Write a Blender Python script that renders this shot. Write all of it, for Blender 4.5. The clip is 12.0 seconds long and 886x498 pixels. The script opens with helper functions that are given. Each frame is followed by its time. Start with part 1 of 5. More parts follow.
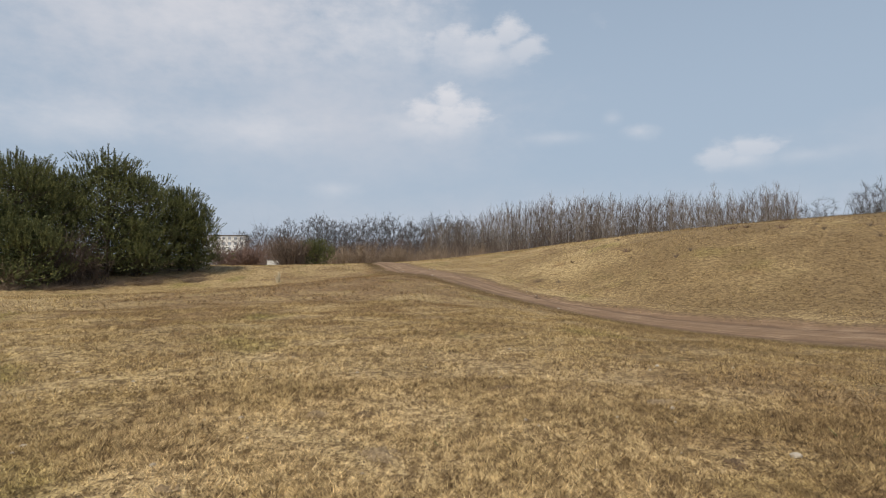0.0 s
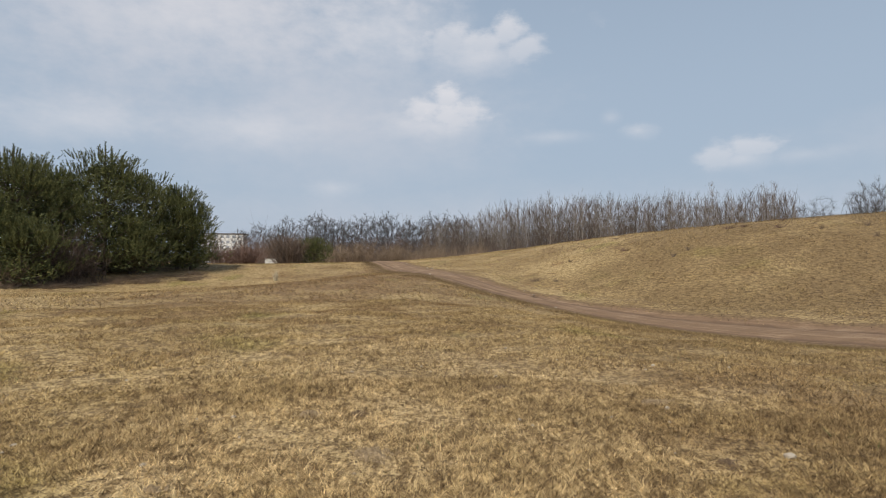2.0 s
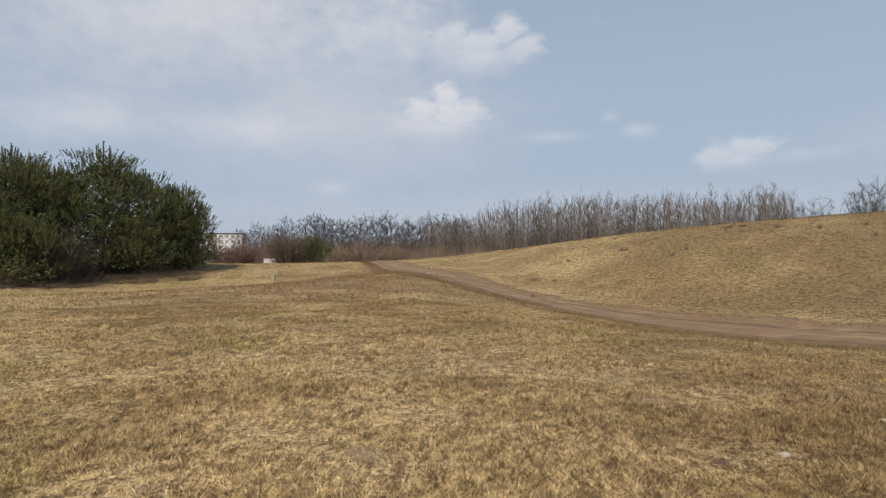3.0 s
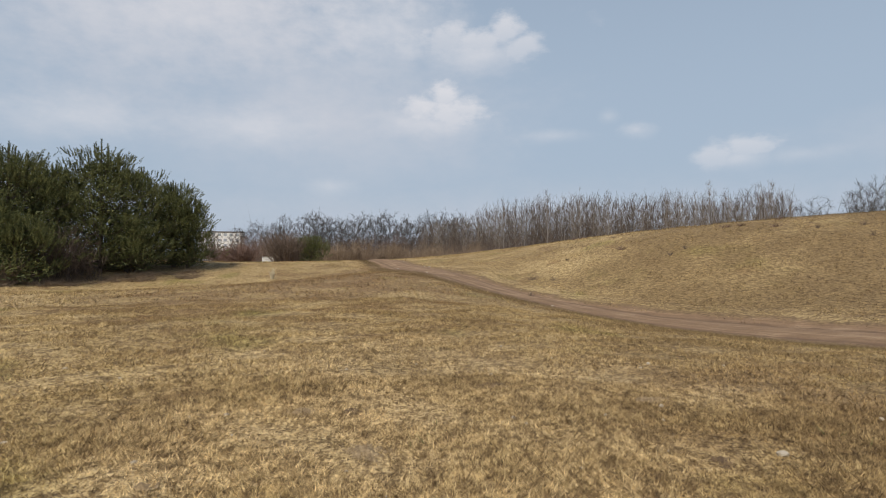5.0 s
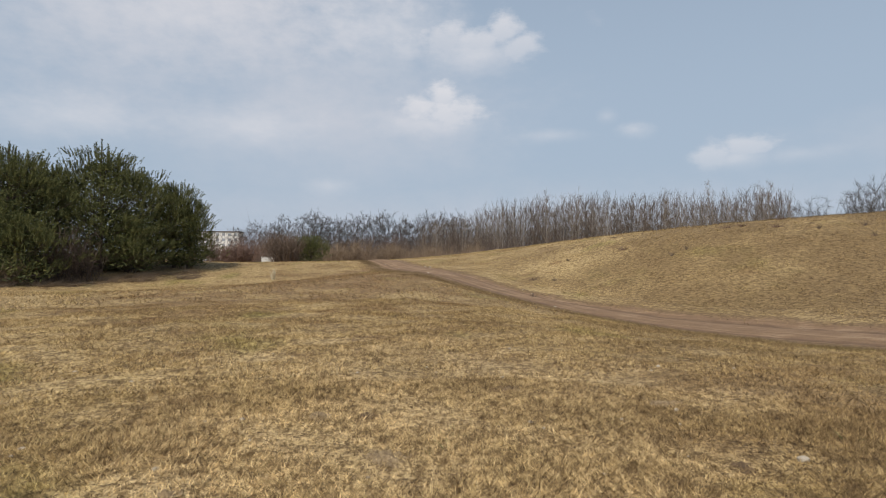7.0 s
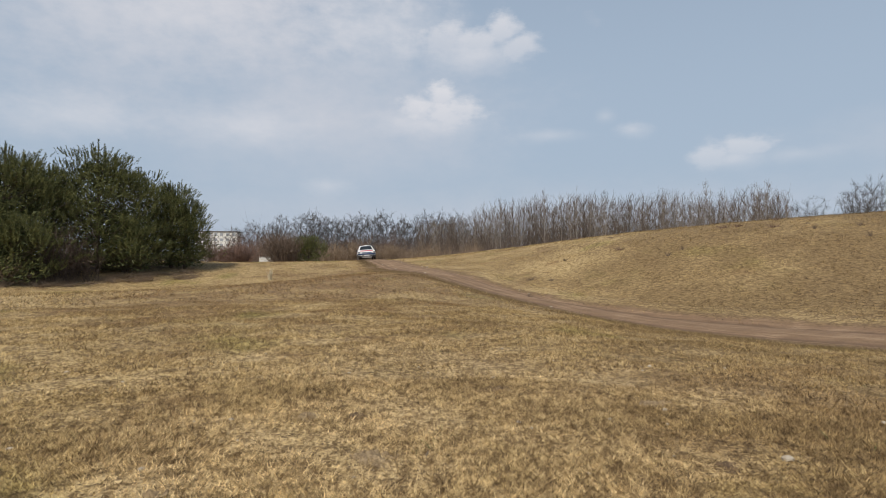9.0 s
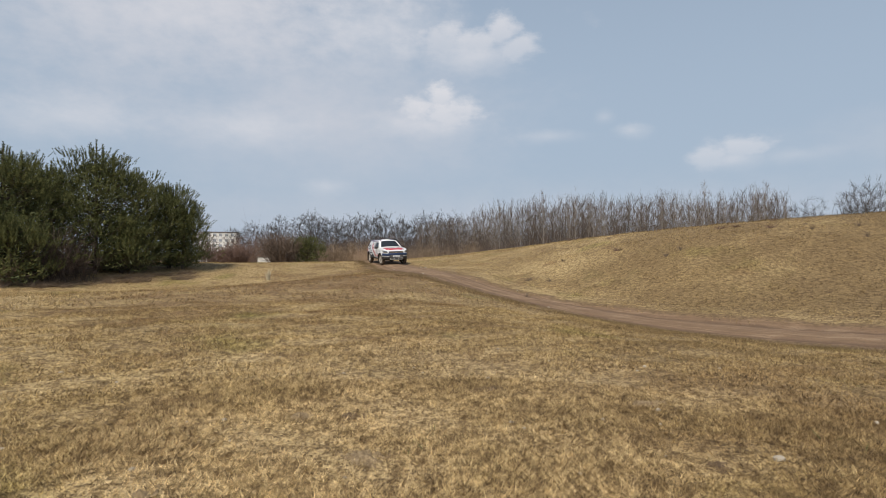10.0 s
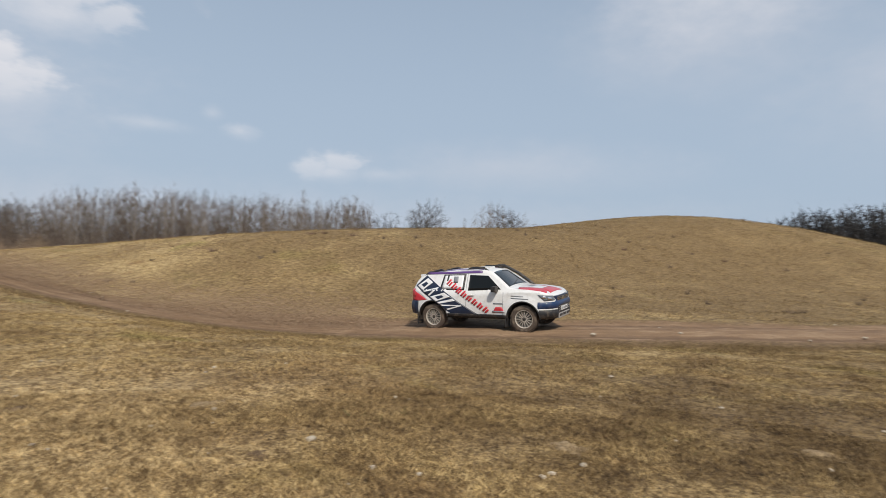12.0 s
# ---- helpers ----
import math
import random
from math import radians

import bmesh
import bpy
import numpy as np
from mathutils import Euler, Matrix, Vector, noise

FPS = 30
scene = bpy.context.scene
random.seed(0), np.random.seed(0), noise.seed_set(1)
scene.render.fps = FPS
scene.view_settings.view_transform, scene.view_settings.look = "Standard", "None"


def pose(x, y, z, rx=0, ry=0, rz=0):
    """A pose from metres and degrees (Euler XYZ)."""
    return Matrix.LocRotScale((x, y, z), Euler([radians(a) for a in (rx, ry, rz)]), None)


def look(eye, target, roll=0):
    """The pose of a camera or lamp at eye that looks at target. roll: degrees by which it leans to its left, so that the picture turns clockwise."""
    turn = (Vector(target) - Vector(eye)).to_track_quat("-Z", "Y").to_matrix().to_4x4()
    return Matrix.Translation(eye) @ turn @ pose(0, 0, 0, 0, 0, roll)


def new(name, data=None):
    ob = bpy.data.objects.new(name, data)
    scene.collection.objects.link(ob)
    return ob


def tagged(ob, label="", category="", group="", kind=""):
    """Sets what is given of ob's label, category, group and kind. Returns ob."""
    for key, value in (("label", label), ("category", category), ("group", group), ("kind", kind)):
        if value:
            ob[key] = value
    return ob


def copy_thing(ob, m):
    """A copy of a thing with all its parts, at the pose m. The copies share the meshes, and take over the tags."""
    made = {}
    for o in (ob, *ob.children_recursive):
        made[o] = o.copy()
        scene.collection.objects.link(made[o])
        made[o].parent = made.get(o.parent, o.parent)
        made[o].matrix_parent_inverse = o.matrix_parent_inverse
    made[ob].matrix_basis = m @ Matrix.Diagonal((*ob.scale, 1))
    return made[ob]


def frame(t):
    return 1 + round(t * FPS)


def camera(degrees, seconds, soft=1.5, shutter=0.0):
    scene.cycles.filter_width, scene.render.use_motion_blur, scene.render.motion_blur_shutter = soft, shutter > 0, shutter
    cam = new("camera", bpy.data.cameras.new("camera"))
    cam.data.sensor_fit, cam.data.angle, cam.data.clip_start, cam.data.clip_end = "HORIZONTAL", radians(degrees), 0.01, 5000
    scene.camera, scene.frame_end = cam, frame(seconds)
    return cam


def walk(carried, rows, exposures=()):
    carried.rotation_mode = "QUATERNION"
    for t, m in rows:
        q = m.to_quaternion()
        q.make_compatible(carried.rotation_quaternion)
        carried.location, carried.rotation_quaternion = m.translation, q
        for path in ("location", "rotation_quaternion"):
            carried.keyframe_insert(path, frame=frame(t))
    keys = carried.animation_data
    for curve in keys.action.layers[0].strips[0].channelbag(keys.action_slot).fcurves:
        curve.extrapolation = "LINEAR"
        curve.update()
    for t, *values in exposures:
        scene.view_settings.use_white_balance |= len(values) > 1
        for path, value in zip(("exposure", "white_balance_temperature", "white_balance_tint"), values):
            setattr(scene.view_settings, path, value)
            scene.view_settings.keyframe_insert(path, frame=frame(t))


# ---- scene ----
cam = camera(73.9, 12.0, 0.65, 0.12)
PATH = [
    (0, (0.435, -1.006, 1.411), (0.429, 0.994, 1.44), 0.0),
    (0.5, (0.437, -1.011, 1.413), (0.433, 0.989, 1.442), 0.0),
    (1, (0.447, -0.999, 1.417), (0.444, 1.001, 1.443), 0.0),
    (1.5, (0.461, -1.004, 1.419), (0.459, 0.996, 1.445), 0.0),
    (2, (0.474, -0.982, 1.413), (0.473, 1.018, 1.438), 0.1),
    (2.5, (0.491, -0.978, 1.41), (0.492, 1.022, 1.434), 0.1),
    (3, (0.507, -0.973, 1.409), (0.509, 1.027, 1.433), 0.1),
    (5, (0.506, -0.966, 1.403), (0.513, 1.033, 1.423), 0.2),
    (5.5, (0.495, -0.973, 1.406), (0.504, 1.027, 1.425), 0.2),
    (6, (0.471, -0.969, 1.43), (0.481, 1.031, 1.45), 0.2),
    (6.5, (0.41, -0.943, 1.449), (0.422, 1.057, 1.469), 0.2),
    (7, (0.349, -0.959, 1.442), (0.362, 1.041, 1.461), 0.2),
    (9, (0.435, -0.975, 1.447), (0.453, 1.024, 1.466), 0.2),
    (9.5, (0.464, -0.971, 1.444), (0.483, 1.029, 1.466), 0.2),
    (10, (0.488, -0.975, 1.443), (0.509, 1.025, 1.464), 0.2),
    (10.5, (0.525, -0.964, 1.432), (0.552, 1.035, 1.453), 0.2),
    (11, (0.594, -0.96, 1.429), (0.697, 1.037, 1.45), 0.3),
    (11.2, (0.671, -0.978, 1.422), (0.854, 1.013, 1.45), 0.1),
    (11.5, (0.727, -1.006, 1.422), (1.176, 0.943, 1.449), 0.7),
    (11.7, (0.753, -1.077, 1.435), (1.483, 0.785, 1.467), 1.4),
    (11.8, (0.767, -1.11, 1.433), (1.658, 0.68, 1.473), 1.5),
    (12, (0.805, -1.173, 1.436), (2.03, 0.407, 1.488), 1.9),
]
walk(cam, [(t, look(eye, target, roll)) for t, eye, target, roll in PATH], [(0.0, 0.0), (10.8, 0.0), (12.0, 0.07)])

# ---- world, sun ----
SUN_AZ, SUN_EL = radians(-158), radians(49)      # azimuth from +y towards +x
world = bpy.data.worlds.new("sky")
scene.world = world
world.use_nodes = True
WN, WL = world.node_tree.nodes, world.node_tree.links
WN.clear()


def wnode(kind):
    return WN.new(kind)


def wramp():
    n = wnode("ShaderNodeMapRange")
    n.interpolation_type = "SMOOTHSTEP"
    return n


def wmath(op, a, b=None, c=None, clamp=False):
    n = wnode("ShaderNodeMath")
    n.operation, n.use_clamp = op, clamp
    for i, v in enumerate((a, b, c)):
        if v is None:
            continue
        if isinstance(v, (int, float)):
            n.inputs[i].default_value = v
        else:
            WL.new(v, n.inputs[i])
    return n.outputs[0]


def build_sky():
    sky = wnode("ShaderNodeTexSky")
    sky.sky_type, sky.sun_disc, sky.sun_elevation, sky.sun_rotation = "NISHITA", False, SUN_EL, SUN_AZ
    sky.air_density, sky.dust_density, sky.ozone_density = 1.1, 2.2, 1.5
    geo = wnode("ShaderNodeTexCoord")
    sep = wnode("ShaderNodeSeparateXYZ")
    WL.new(geo.outputs["Generated"], sep.inputs[0])
    az = wmath("ARCTAN2", sep.outputs[0], sep.outputs[1])
    el = wmath("ARCSINE", sep.outputs[2])
    com = wnode("ShaderNodeCombineXYZ")
    WL.new(az, com.inputs[0])
    WL.new(wmath("MULTIPLY", el, 1.7), com.inputs[1])

    def cloud_noise(scale, detail, rough):
        n = wnode("ShaderNodeTexNoise")
        n.inputs["Scale"].default_value, n.inputs["Detail"].default_value = scale, detail
        n.inputs["Roughness"].default_value = rough
        WL.new(com.outputs[0], n.inputs["Vector"])
        return wmath("SUBTRACT", n.outputs[0], 0.5)

    n_big, n_fine = cloud_noise(5.0, 5, 0.55), cloud_noise(22.0, 6, 0.6)
    billow = wmath("ADD", wmath("MULTIPLY", n_big, 0.5), wmath("MULTIPLY", n_fine, 1.1))
    bump = wmath("ADD", wmath("MULTIPLY", n_big, 1.0), wmath("MULTIPLY", n_fine, 0.7))

    def blob(a, e, wa, we, edge, strength):
        """A cloud at azimuth a and elevation e (degrees), flatter below than above."""
        dx = wmath("DIVIDE", wmath("SUBTRACT", az, radians(a)), radians(wa))
        dy = wmath("DIVIDE", wmath("SUBTRACT", el, radians(e)), radians(we))
        d = wmath("SQRT", wmath("ADD", wmath("MULTIPLY", dx, dx), wmath("MULTIPLY", dy, dy)))
        d = wmath("ADD", wmath("SUBTRACT", 1.0, d), wmath("MULTIPLY", billow if edge < 0.8 else bump, 1.5 if edge < 1.25 else 0.75))
        low = wmath("MULTIPLY_ADD", dy, 0.45 if edge < 0.8 else 0.75, 0.8 if edge < 0.8 else 0.85, True)
        m = wramp()
        m.inputs["From Min"].default_value, m.inputs["From Max"].default_value = 0.0, edge
        m.inputs["To Max"].default_value = strength
        WL.new(d, m.inputs["Value"])
        return wmath("MULTIPLY", m.outputs[0], low)

    def together(masks):
        out = masks[0]
        for m in masks[1:]:
            out = wmath("MAXIMUM", out, m)
        return out

    white = together([blob(*c) for c in WHITE_CLOUDS])
    grey = together([blob(*c) for c in GREY_CLOUDS])
    veil = wramp()
    veil.inputs["From Min"].default_value, veil.inputs["From Max"].default_value = radians(75), radians(4)
    veil.inputs["To Max"].default_value = 0.92
    WL.new(el, veil.inputs["Value"])

    def mix(fac, a, b):
        n = wnode("ShaderNodeMix")
        n.data_type = "RGBA"
        WL.new(fac, n.inputs["Factor"])
        for sock, v in ((n.inputs["A"], a), (n.inputs["B"], b)):
            if isinstance(v, tuple):
                sock.default_value = (*v, 1)
            else:
                WL.new(v, sock)
        return n.outputs["Result"]

    col = mix(veil.outputs[0], sky.outputs[0], HAZE)
    col = mix(grey, col, GREY)
    col = mix(white, col, WHITE)
    bg = wnode("ShaderNodeBackground")
    WL.new(col, bg.inputs[0])
    bg.inputs[1].default_value = SKY
    WL.new(bg.outputs[0], wnode("ShaderNodeOutputWorld").inputs[0])


SKY = 0.085
HAZE, GREY, WHITE = (4.75, 5.85, 7.25), (7.0, 7.2, 7.9), (9.1, 8.95, 9.25)
# azimuth, elevation, half width, half height (degrees), softness, strength
WHITE_CLOUDS = [(6.4, 20.6, 3.0, 2.1, 0.78, 0.66), (7.6, 19.4, 3.0, 2.4, 0.79, 0.6), (3.8, 19.7, 4.2, 2.3, 0.79, 0.62), (0.4, 20.0, 3.8, 2.4, 0.79, 0.55), (-3.0, 19.4, 4.5, 2.4, 1.0, 0.55), (3.0, 18.6, 8.0, 2.8, 1.3, 0.7),
                (0.3, 15.1, 2.3, 1.7, 0.78, 0.8), (-1.8, 13.9, 3.0, 1.7, 0.79, 0.7), (2.1, 13.9, 3.2, 1.7, 0.79, 0.74), (0.2, 13.3, 5.6, 2.0, 0.79, 0.7), (-0.8, 12.4, 9.0, 2.2, 1.4, 0.65),
                (25.0, 8.7, 2.2, 1.5, 0.79, 0.5), (27.8, 9.2, 2.6, 1.6, 0.79, 0.5), (26.8, 8.3, 4.6, 1.5, 1.3, 0.5), (31.5, 8.4, 5.0, 1.2, 1.4, 0.35),
                (18.3, 11.4, 2.2, 1.1, 1.2, 0.45), (15.9, 12.8, 1.4, 1.1, 1.3, 0.3), (11.0, 11.2, 5.0, 1.1, 1.3, 0.4),
                (-17.5, 11.4, 9.5, 3.2, 1.4, 0.6), (-6.0, 20.8, 12.0, 6.0, 1.5, 0.85), (-32.0, 11.0, 9.0, 3.0, 1.4, 0.55), (-24.0, 20.0, 16.0, 6.0, 1.7, 0.55),
                (62.0, 24.0, 12.0, 7.0, 1.4, 0.8), (-10.5, 6.4, 3.5, 1.4, 1.4, 0.45)]
GREY_CLOUDS = [(-26.0, 20.0, 34.0, 16.0, 1.2, 1.0), (-10.0, 12.0, 26.0, 12.0, 1.3, 0.95), (62.0, 20.0, 18.0, 9.0, 1.5, 0.8), (10.0, 3.0, 90.0, 6.0, 1.6, 0.75),
               (45.0, 9.0, 22.0, 4.0, 1.4, 0.6), (80.0, 14.0, 20.0, 9.0, 1.6, 0.8), (-150.0, 30.0, 40.0, 14.0, 1.6, 0.8), (140.0, 26.0, 30.0, 10.0, 1.6, 0.7)]
build_sky()
sun = new("sun", bpy.data.lights.new("sun", "SUN"))
sun.data.energy, sun.data.angle, sun.data.color = 3.25, radians(2.0), (1.0, 0.93, 0.82)
SUN_WAY = Vector((math.sin(SUN_AZ) * math.cos(SUN_EL), math.cos(SUN_AZ) * math.cos(SUN_EL), math.sin(SUN_EL)))
sun.matrix_world = look(SUN_WAY * 200, (0, 0, 0))


# ---- materials ----
class Mat:
    """A node material with short ways to add nodes."""

    def __init__(self, name, rough=0.8, metal=0.0):
        self.m = bpy.data.materials.new(name)
        self.m.use_nodes = True
        self.n, self.l = self.m.node_tree.nodes, self.m.node_tree.links
        self.b = self.n["Principled BSDF"]
        self.b.inputs["Roughness"].default_value, self.b.inputs["Metallic"].default_value = rough, metal
        self.geo = self.n.new("ShaderNodeNewGeometry")

    def noise(self, scale, detail=3, rough=0.6, vec=None, stretch=None):
        n = self.n.new("ShaderNodeTexNoise")
        n.inputs["Scale"].default_value, n.inputs["Detail"].default_value, n.inputs["Roughness"].default_value = scale, detail, rough
        vec = vec or self.geo.outputs["Position"]
        if stretch:
            v = self.n.new("ShaderNodeVectorMath")
            v.operation = "MULTIPLY"
            v.inputs[1].default_value = stretch
            self.l.new(vec, v.inputs[0])
            vec = v.outputs[0]
        self.l.new(vec, n.inputs["Vector"])
        return n.outputs[0]

    def local(self):
        return self.n.new("ShaderNodeTexCoord").outputs["Object"]

    def ramp(self, fac, stops):
        r = self.n.new("ShaderNodeValToRGB")
        while len(r.color_ramp.elements) < len(stops):
            r.color_ramp.elements.new(0.5)
        for e, (p, c) in zip(r.color_ramp.elements, stops):
            e.position, e.color = p, (*c, 1)
        self.l.new(fac, r.inputs[0])
        return r.outputs[0]

    def mix(self, fac, a, b, how="MIX"):
        n = self.n.new("ShaderNodeMix")
        n.data_type, n.blend_type = "RGBA", how
        for sock, v in ((n.inputs["Factor"], fac), (n.inputs["A"], a), (n.inputs["B"], b)):
            if isinstance(v, tuple):
                sock.default_value = (*v, 1)
            elif isinstance(v, (int, float)):
                sock.default_value = v
            else:
                self.l.new(v, sock)
        return n.outputs["Result"]

    def steps(self, fac, lo, hi):
        n = self.n.new("ShaderNodeMapRange")
        n.interpolation_type = "SMOOTHSTEP"
        n.inputs["From Min"].default_value, n.inputs["From Max"].default_value = lo, hi
        self.l.new(fac, n.inputs["Value"])
        return n.outputs[0]

    def color(self, c):
        if isinstance(c, tuple):
            self.b.inputs["Base Color"].default_value = (*c, 1)
        else:
            self.l.new(c, self.b.inputs["Base Color"])
        return self

    def bump(self, h, strength=0.5, dist=0.02):
        n = self.n.new("ShaderNodeBump")
        n.inputs["Strength"].default_value, n.inputs["Distance"].default_value = strength, dist
        self.l.new(h, n.inputs["Height"])
        self.l.new(n.outputs[0], self.b.inputs["Normal"])
        return self

    def island(self):
        return self.geo.outputs["Random Per Island"]


def tone_spot(k, scale, shift, grain, lo, hi):
    """A ragged patch of another ground tone: 1 near the place where position * scale + shift is zero."""
    away = k.n.new("ShaderNodeVectorMath")
    away.operation = "MULTIPLY_ADD"
    away.inputs[1].default_value, away.inputs[2].default_value = scale, shift
    k.l.new(k.geo.outputs["Position"], away.inputs[0])
    far = k.n.new("ShaderNodeVectorMath")
    far.operation = "LENGTH"
    k.l.new(away.outputs[0], far.inputs[0])
    out = k.n.new("ShaderNodeMath")
    out.operation = "MULTIPLY_ADD"
    k.l.new(far.outputs["Value"], out.inputs[0])
    out.inputs[1].default_value = -0.30
    k.l.new(k.noise(grain, 4, 0.6), out.inputs[2])
    return k.steps(out.outputs[0], lo, hi)


def field_tint(k):
    """Straw, brown and faint green patches of the meadow, at several scales."""
    big = k.noise(0.16, 4, 0.6)
    mid = k.noise(0.75, 4, 0.65)
    small = k.noise(7.0, 3, 0.6)
    c = k.mix(k.steps(big, 0.40, 0.62), STRAW, DULL)
    c = k.mix(k.steps(mid, 0.52, 0.70), c, BROWN)
    c = k.mix(k.steps(k.noise(0.33, 3, 0.5, stretch=(1.3, 0.9, 1)), 0.54, 0.70), c, OLIVE)
    c = k.mix(k.steps(small, 0.55, 0.75), c, SOIL_EDGE)
    # a browner patch in the near ground
    c = k.mix(tone_spot(k, (0.19, 0.25, 0.0), (-0.80, -1.15, 0.0), 0.8, 0.10, 0.50), c, NEAR_BROWN)
    c = k.mix(tone_spot(k, (0.32, 0.20, 0.0), (-0.10, -0.95, 0.0), 0.9, 0.12, 0.50), c, PALE)
    # dimmer light over the hill's right part, put into the ground colour
    c = k.mix(tone_spot(k, (0.045, 0.05, 0.0), (-1.35, -0.90, 0.0), 0.25, -0.1, 0.40), c, HILL_DIM)
    # brown grass at the right, its colour also darkened for the dimmer light there
    c = k.mix(tone_spot(k, (0.28, 0.28, 0.0), (-2.02, -0.36, 0.0), 0.8, 0.10, 0.50), c, DIM_BROWN)
    c = k.mix(tone_spot(k, (0.15, 0.075, 0.0), (0.70, -1.90, 0.0), 0.5, 0.10, 0.46), c, CREST)
    # tussocks: light straw above darker thatch
    tuft = k.mix(0.5, k.noise(7.5, 4, 0.7, stretch=(1.0, 0.7, 1.0)), k.noise(24.0, 3, 0.7))
    return k.mix(1.0, c, k.ramp(tuft, [(0.40, (0.36, 0.295, 0.215)), (0.48, (0.80, 0.76, 0.70)), (0.55, (1.42, 1.42, 1.40))]), "MULTIPLY")


def meadow_color(k):
    """Turf between the blades: the field's tint with dark thatch showing through."""
    tint = field_tint(k)
    thatch = k.mix(0.5, k.noise(55, 3, 0.7, stretch=(1.0, 0.8, 1)), k.noise(16, 3, 0.75))
    return k.mix(k.steps(thatch, 0.50, 0.40), tint, (0.12, 0.074, 0.034))


STRAW, DULL, BROWN, OLIVE, SOIL_EDGE = (0.53, 0.40, 0.20), (0.42, 0.305, 0.142), (0.29, 0.185, 0.082), (0.34, 0.28, 0.097), (0.215, 0.138, 0.062)
NEAR_BROWN = (0.33, 0.227, 0.108)
PALE = (0.61, 0.465, 0.255)
DIM_BROWN = (0.205, 0.138, 0.062)
CREST = (0.28, 0.18, 0.083)
HILL_DIM = (0.25, 0.172, 0.077)


def make_materials():
    M = {}
    k = Mat("dry_meadow", 0.95)
    # ground toned down below the blades' colour, painted depth between them
    k.color(k.mix(1.0, meadow_color(k), (0.86, 0.85, 0.83), "MULTIPLY")).bump(k.mix(0.5, k.noise(28, 4, 0.7), k.noise(6, 3, 0.6)), 0.9, 0.05)
    M["meadow"] = k.m
    k = Mat("dry_grass_blades", 0.75)
    tone = k.ramp(k.island(), [(0.0, (0.16, 0.125, 0.085)), (0.35, (0.60, 0.55, 0.48)), (0.72, (1.14, 1.15, 1.12)), (1.0, (1.40, 1.43, 1.44))])
    k.color(k.mix(1.0, field_tint(k), tone, "MULTIPLY"))
    M["blade"] = k.m
    k = Mat("trampled_blades", 0.8)
    k.color(k.ramp(k.island(), [(0.0, (0.09, 0.056, 0.026)), (0.7, (0.18, 0.12, 0.052)), (1.0, (0.31, 0.22, 0.10))]))
    M["verge"] = k.m
    k = Mat("green_blades", 0.6)
    k.color(k.ramp(k.island(), [(0.0, (0.06, 0.10, 0.02)), (1.0, (0.16, 0.20, 0.06))]))
    M["green"] = k.m
    k = Mat("packed_earth", 0.95)
    lane = k.n.new("ShaderNodeUVMap")
    lane.uv_map = "along"
    streak = k.noise(1.0, 5, 0.6, vec=lane.outputs[0], stretch=(0.22, 4.2, 1.0))
    pale = k.ramp(k.mix(0.5, streak, k.noise(0.9, 5, 0.65)), [(0.32, (0.16, 0.094, 0.05)), (0.5, (0.265, 0.166, 0.092)), (0.66, (0.40, 0.277, 0.168))])
    pale = k.mix(k.steps(k.noise(14, 4, 0.7), 0.5, 0.75), pale, (0.16, 0.10, 0.06))
    sep = k.n.new("ShaderNodeSeparateXYZ")
    k.l.new(lane.outputs[0], sep.inputs[0])

    def calc(op, a, b):
        n = k.n.new("ShaderNodeMath")
        n.operation = op
        for sock, v in zip(n.inputs, (a, b)):
            if isinstance(v, (int, float)):
                sock.default_value = v
            elif v is not None:
                k.l.new(v, sock)
        return n.outputs[0]

    off = calc("ABSOLUTE", sep.outputs[1], None)
    ragged = calc("ADD", k.noise(0.55, 5, 0.7), calc("MULTIPLY", k.noise(5.0, 4, 0.7), 0.6))
    # darker earth along the ruts, then churned soil and dead grass towards the margins
    rut = calc("ADD", calc("ABSOLUTE", calc("SUBTRACT", off, 1.05), None), calc("MULTIPLY", k.noise(1.4, 4, 0.6), 0.5))
    c = k.mix(k.steps(rut, 0.55, 0.22), pale, (0.165, 0.098, 0.054))
    lean = calc("MULTIPLY", calc("GREATER_THAN", sep.outputs[1], 0.0), 0.75)
    worn = calc("ADD", off, calc("MULTIPLY", ragged, 1.6))
    turf = calc("ADD", worn, lean)
    c = k.mix(k.steps(worn, 2.75, 3.15), c, k.mix(k.steps(k.noise(9, 4, 0.7), 0.42, 0.6), (0.14, 0.086, 0.042), (0.27, 0.175, 0.083)))
    c = k.mix(k.steps(turf, 3.9, 4.35), c, meadow_color(k))
    k.color(c).bump(k.mix(0.5, streak, k.noise(30, 3, 0.7)), 1.0, 0.06)
    M["earth"] = k.m
    for name, lo, hi in (("soil_pale", (0.22, 0.152, 0.082), (0.43, 0.315, 0.178)), ("soil_dark", (0.10, 0.062, 0.034), (0.22, 0.145, 0.078))):
        k = Mat(name, 0.95)
        k.color(k.mix(k.steps(k.noise(22, 5, 0.7), 0.35, 0.65), lo, hi)).bump(k.noise(45, 4, 0.7), 0.9, 0.03)
        M[name] = k.m
    k = Mat("stone", 0.9)
    k.color(k.ramp(k.noise(12, 4, 0.6), [(0.3, (0.32, 0.27, 0.20)), (0.7, (0.56, 0.49, 0.39))])).bump(k.noise(25, 3), 0.5, 0.01)
    M["stone"] = k.m
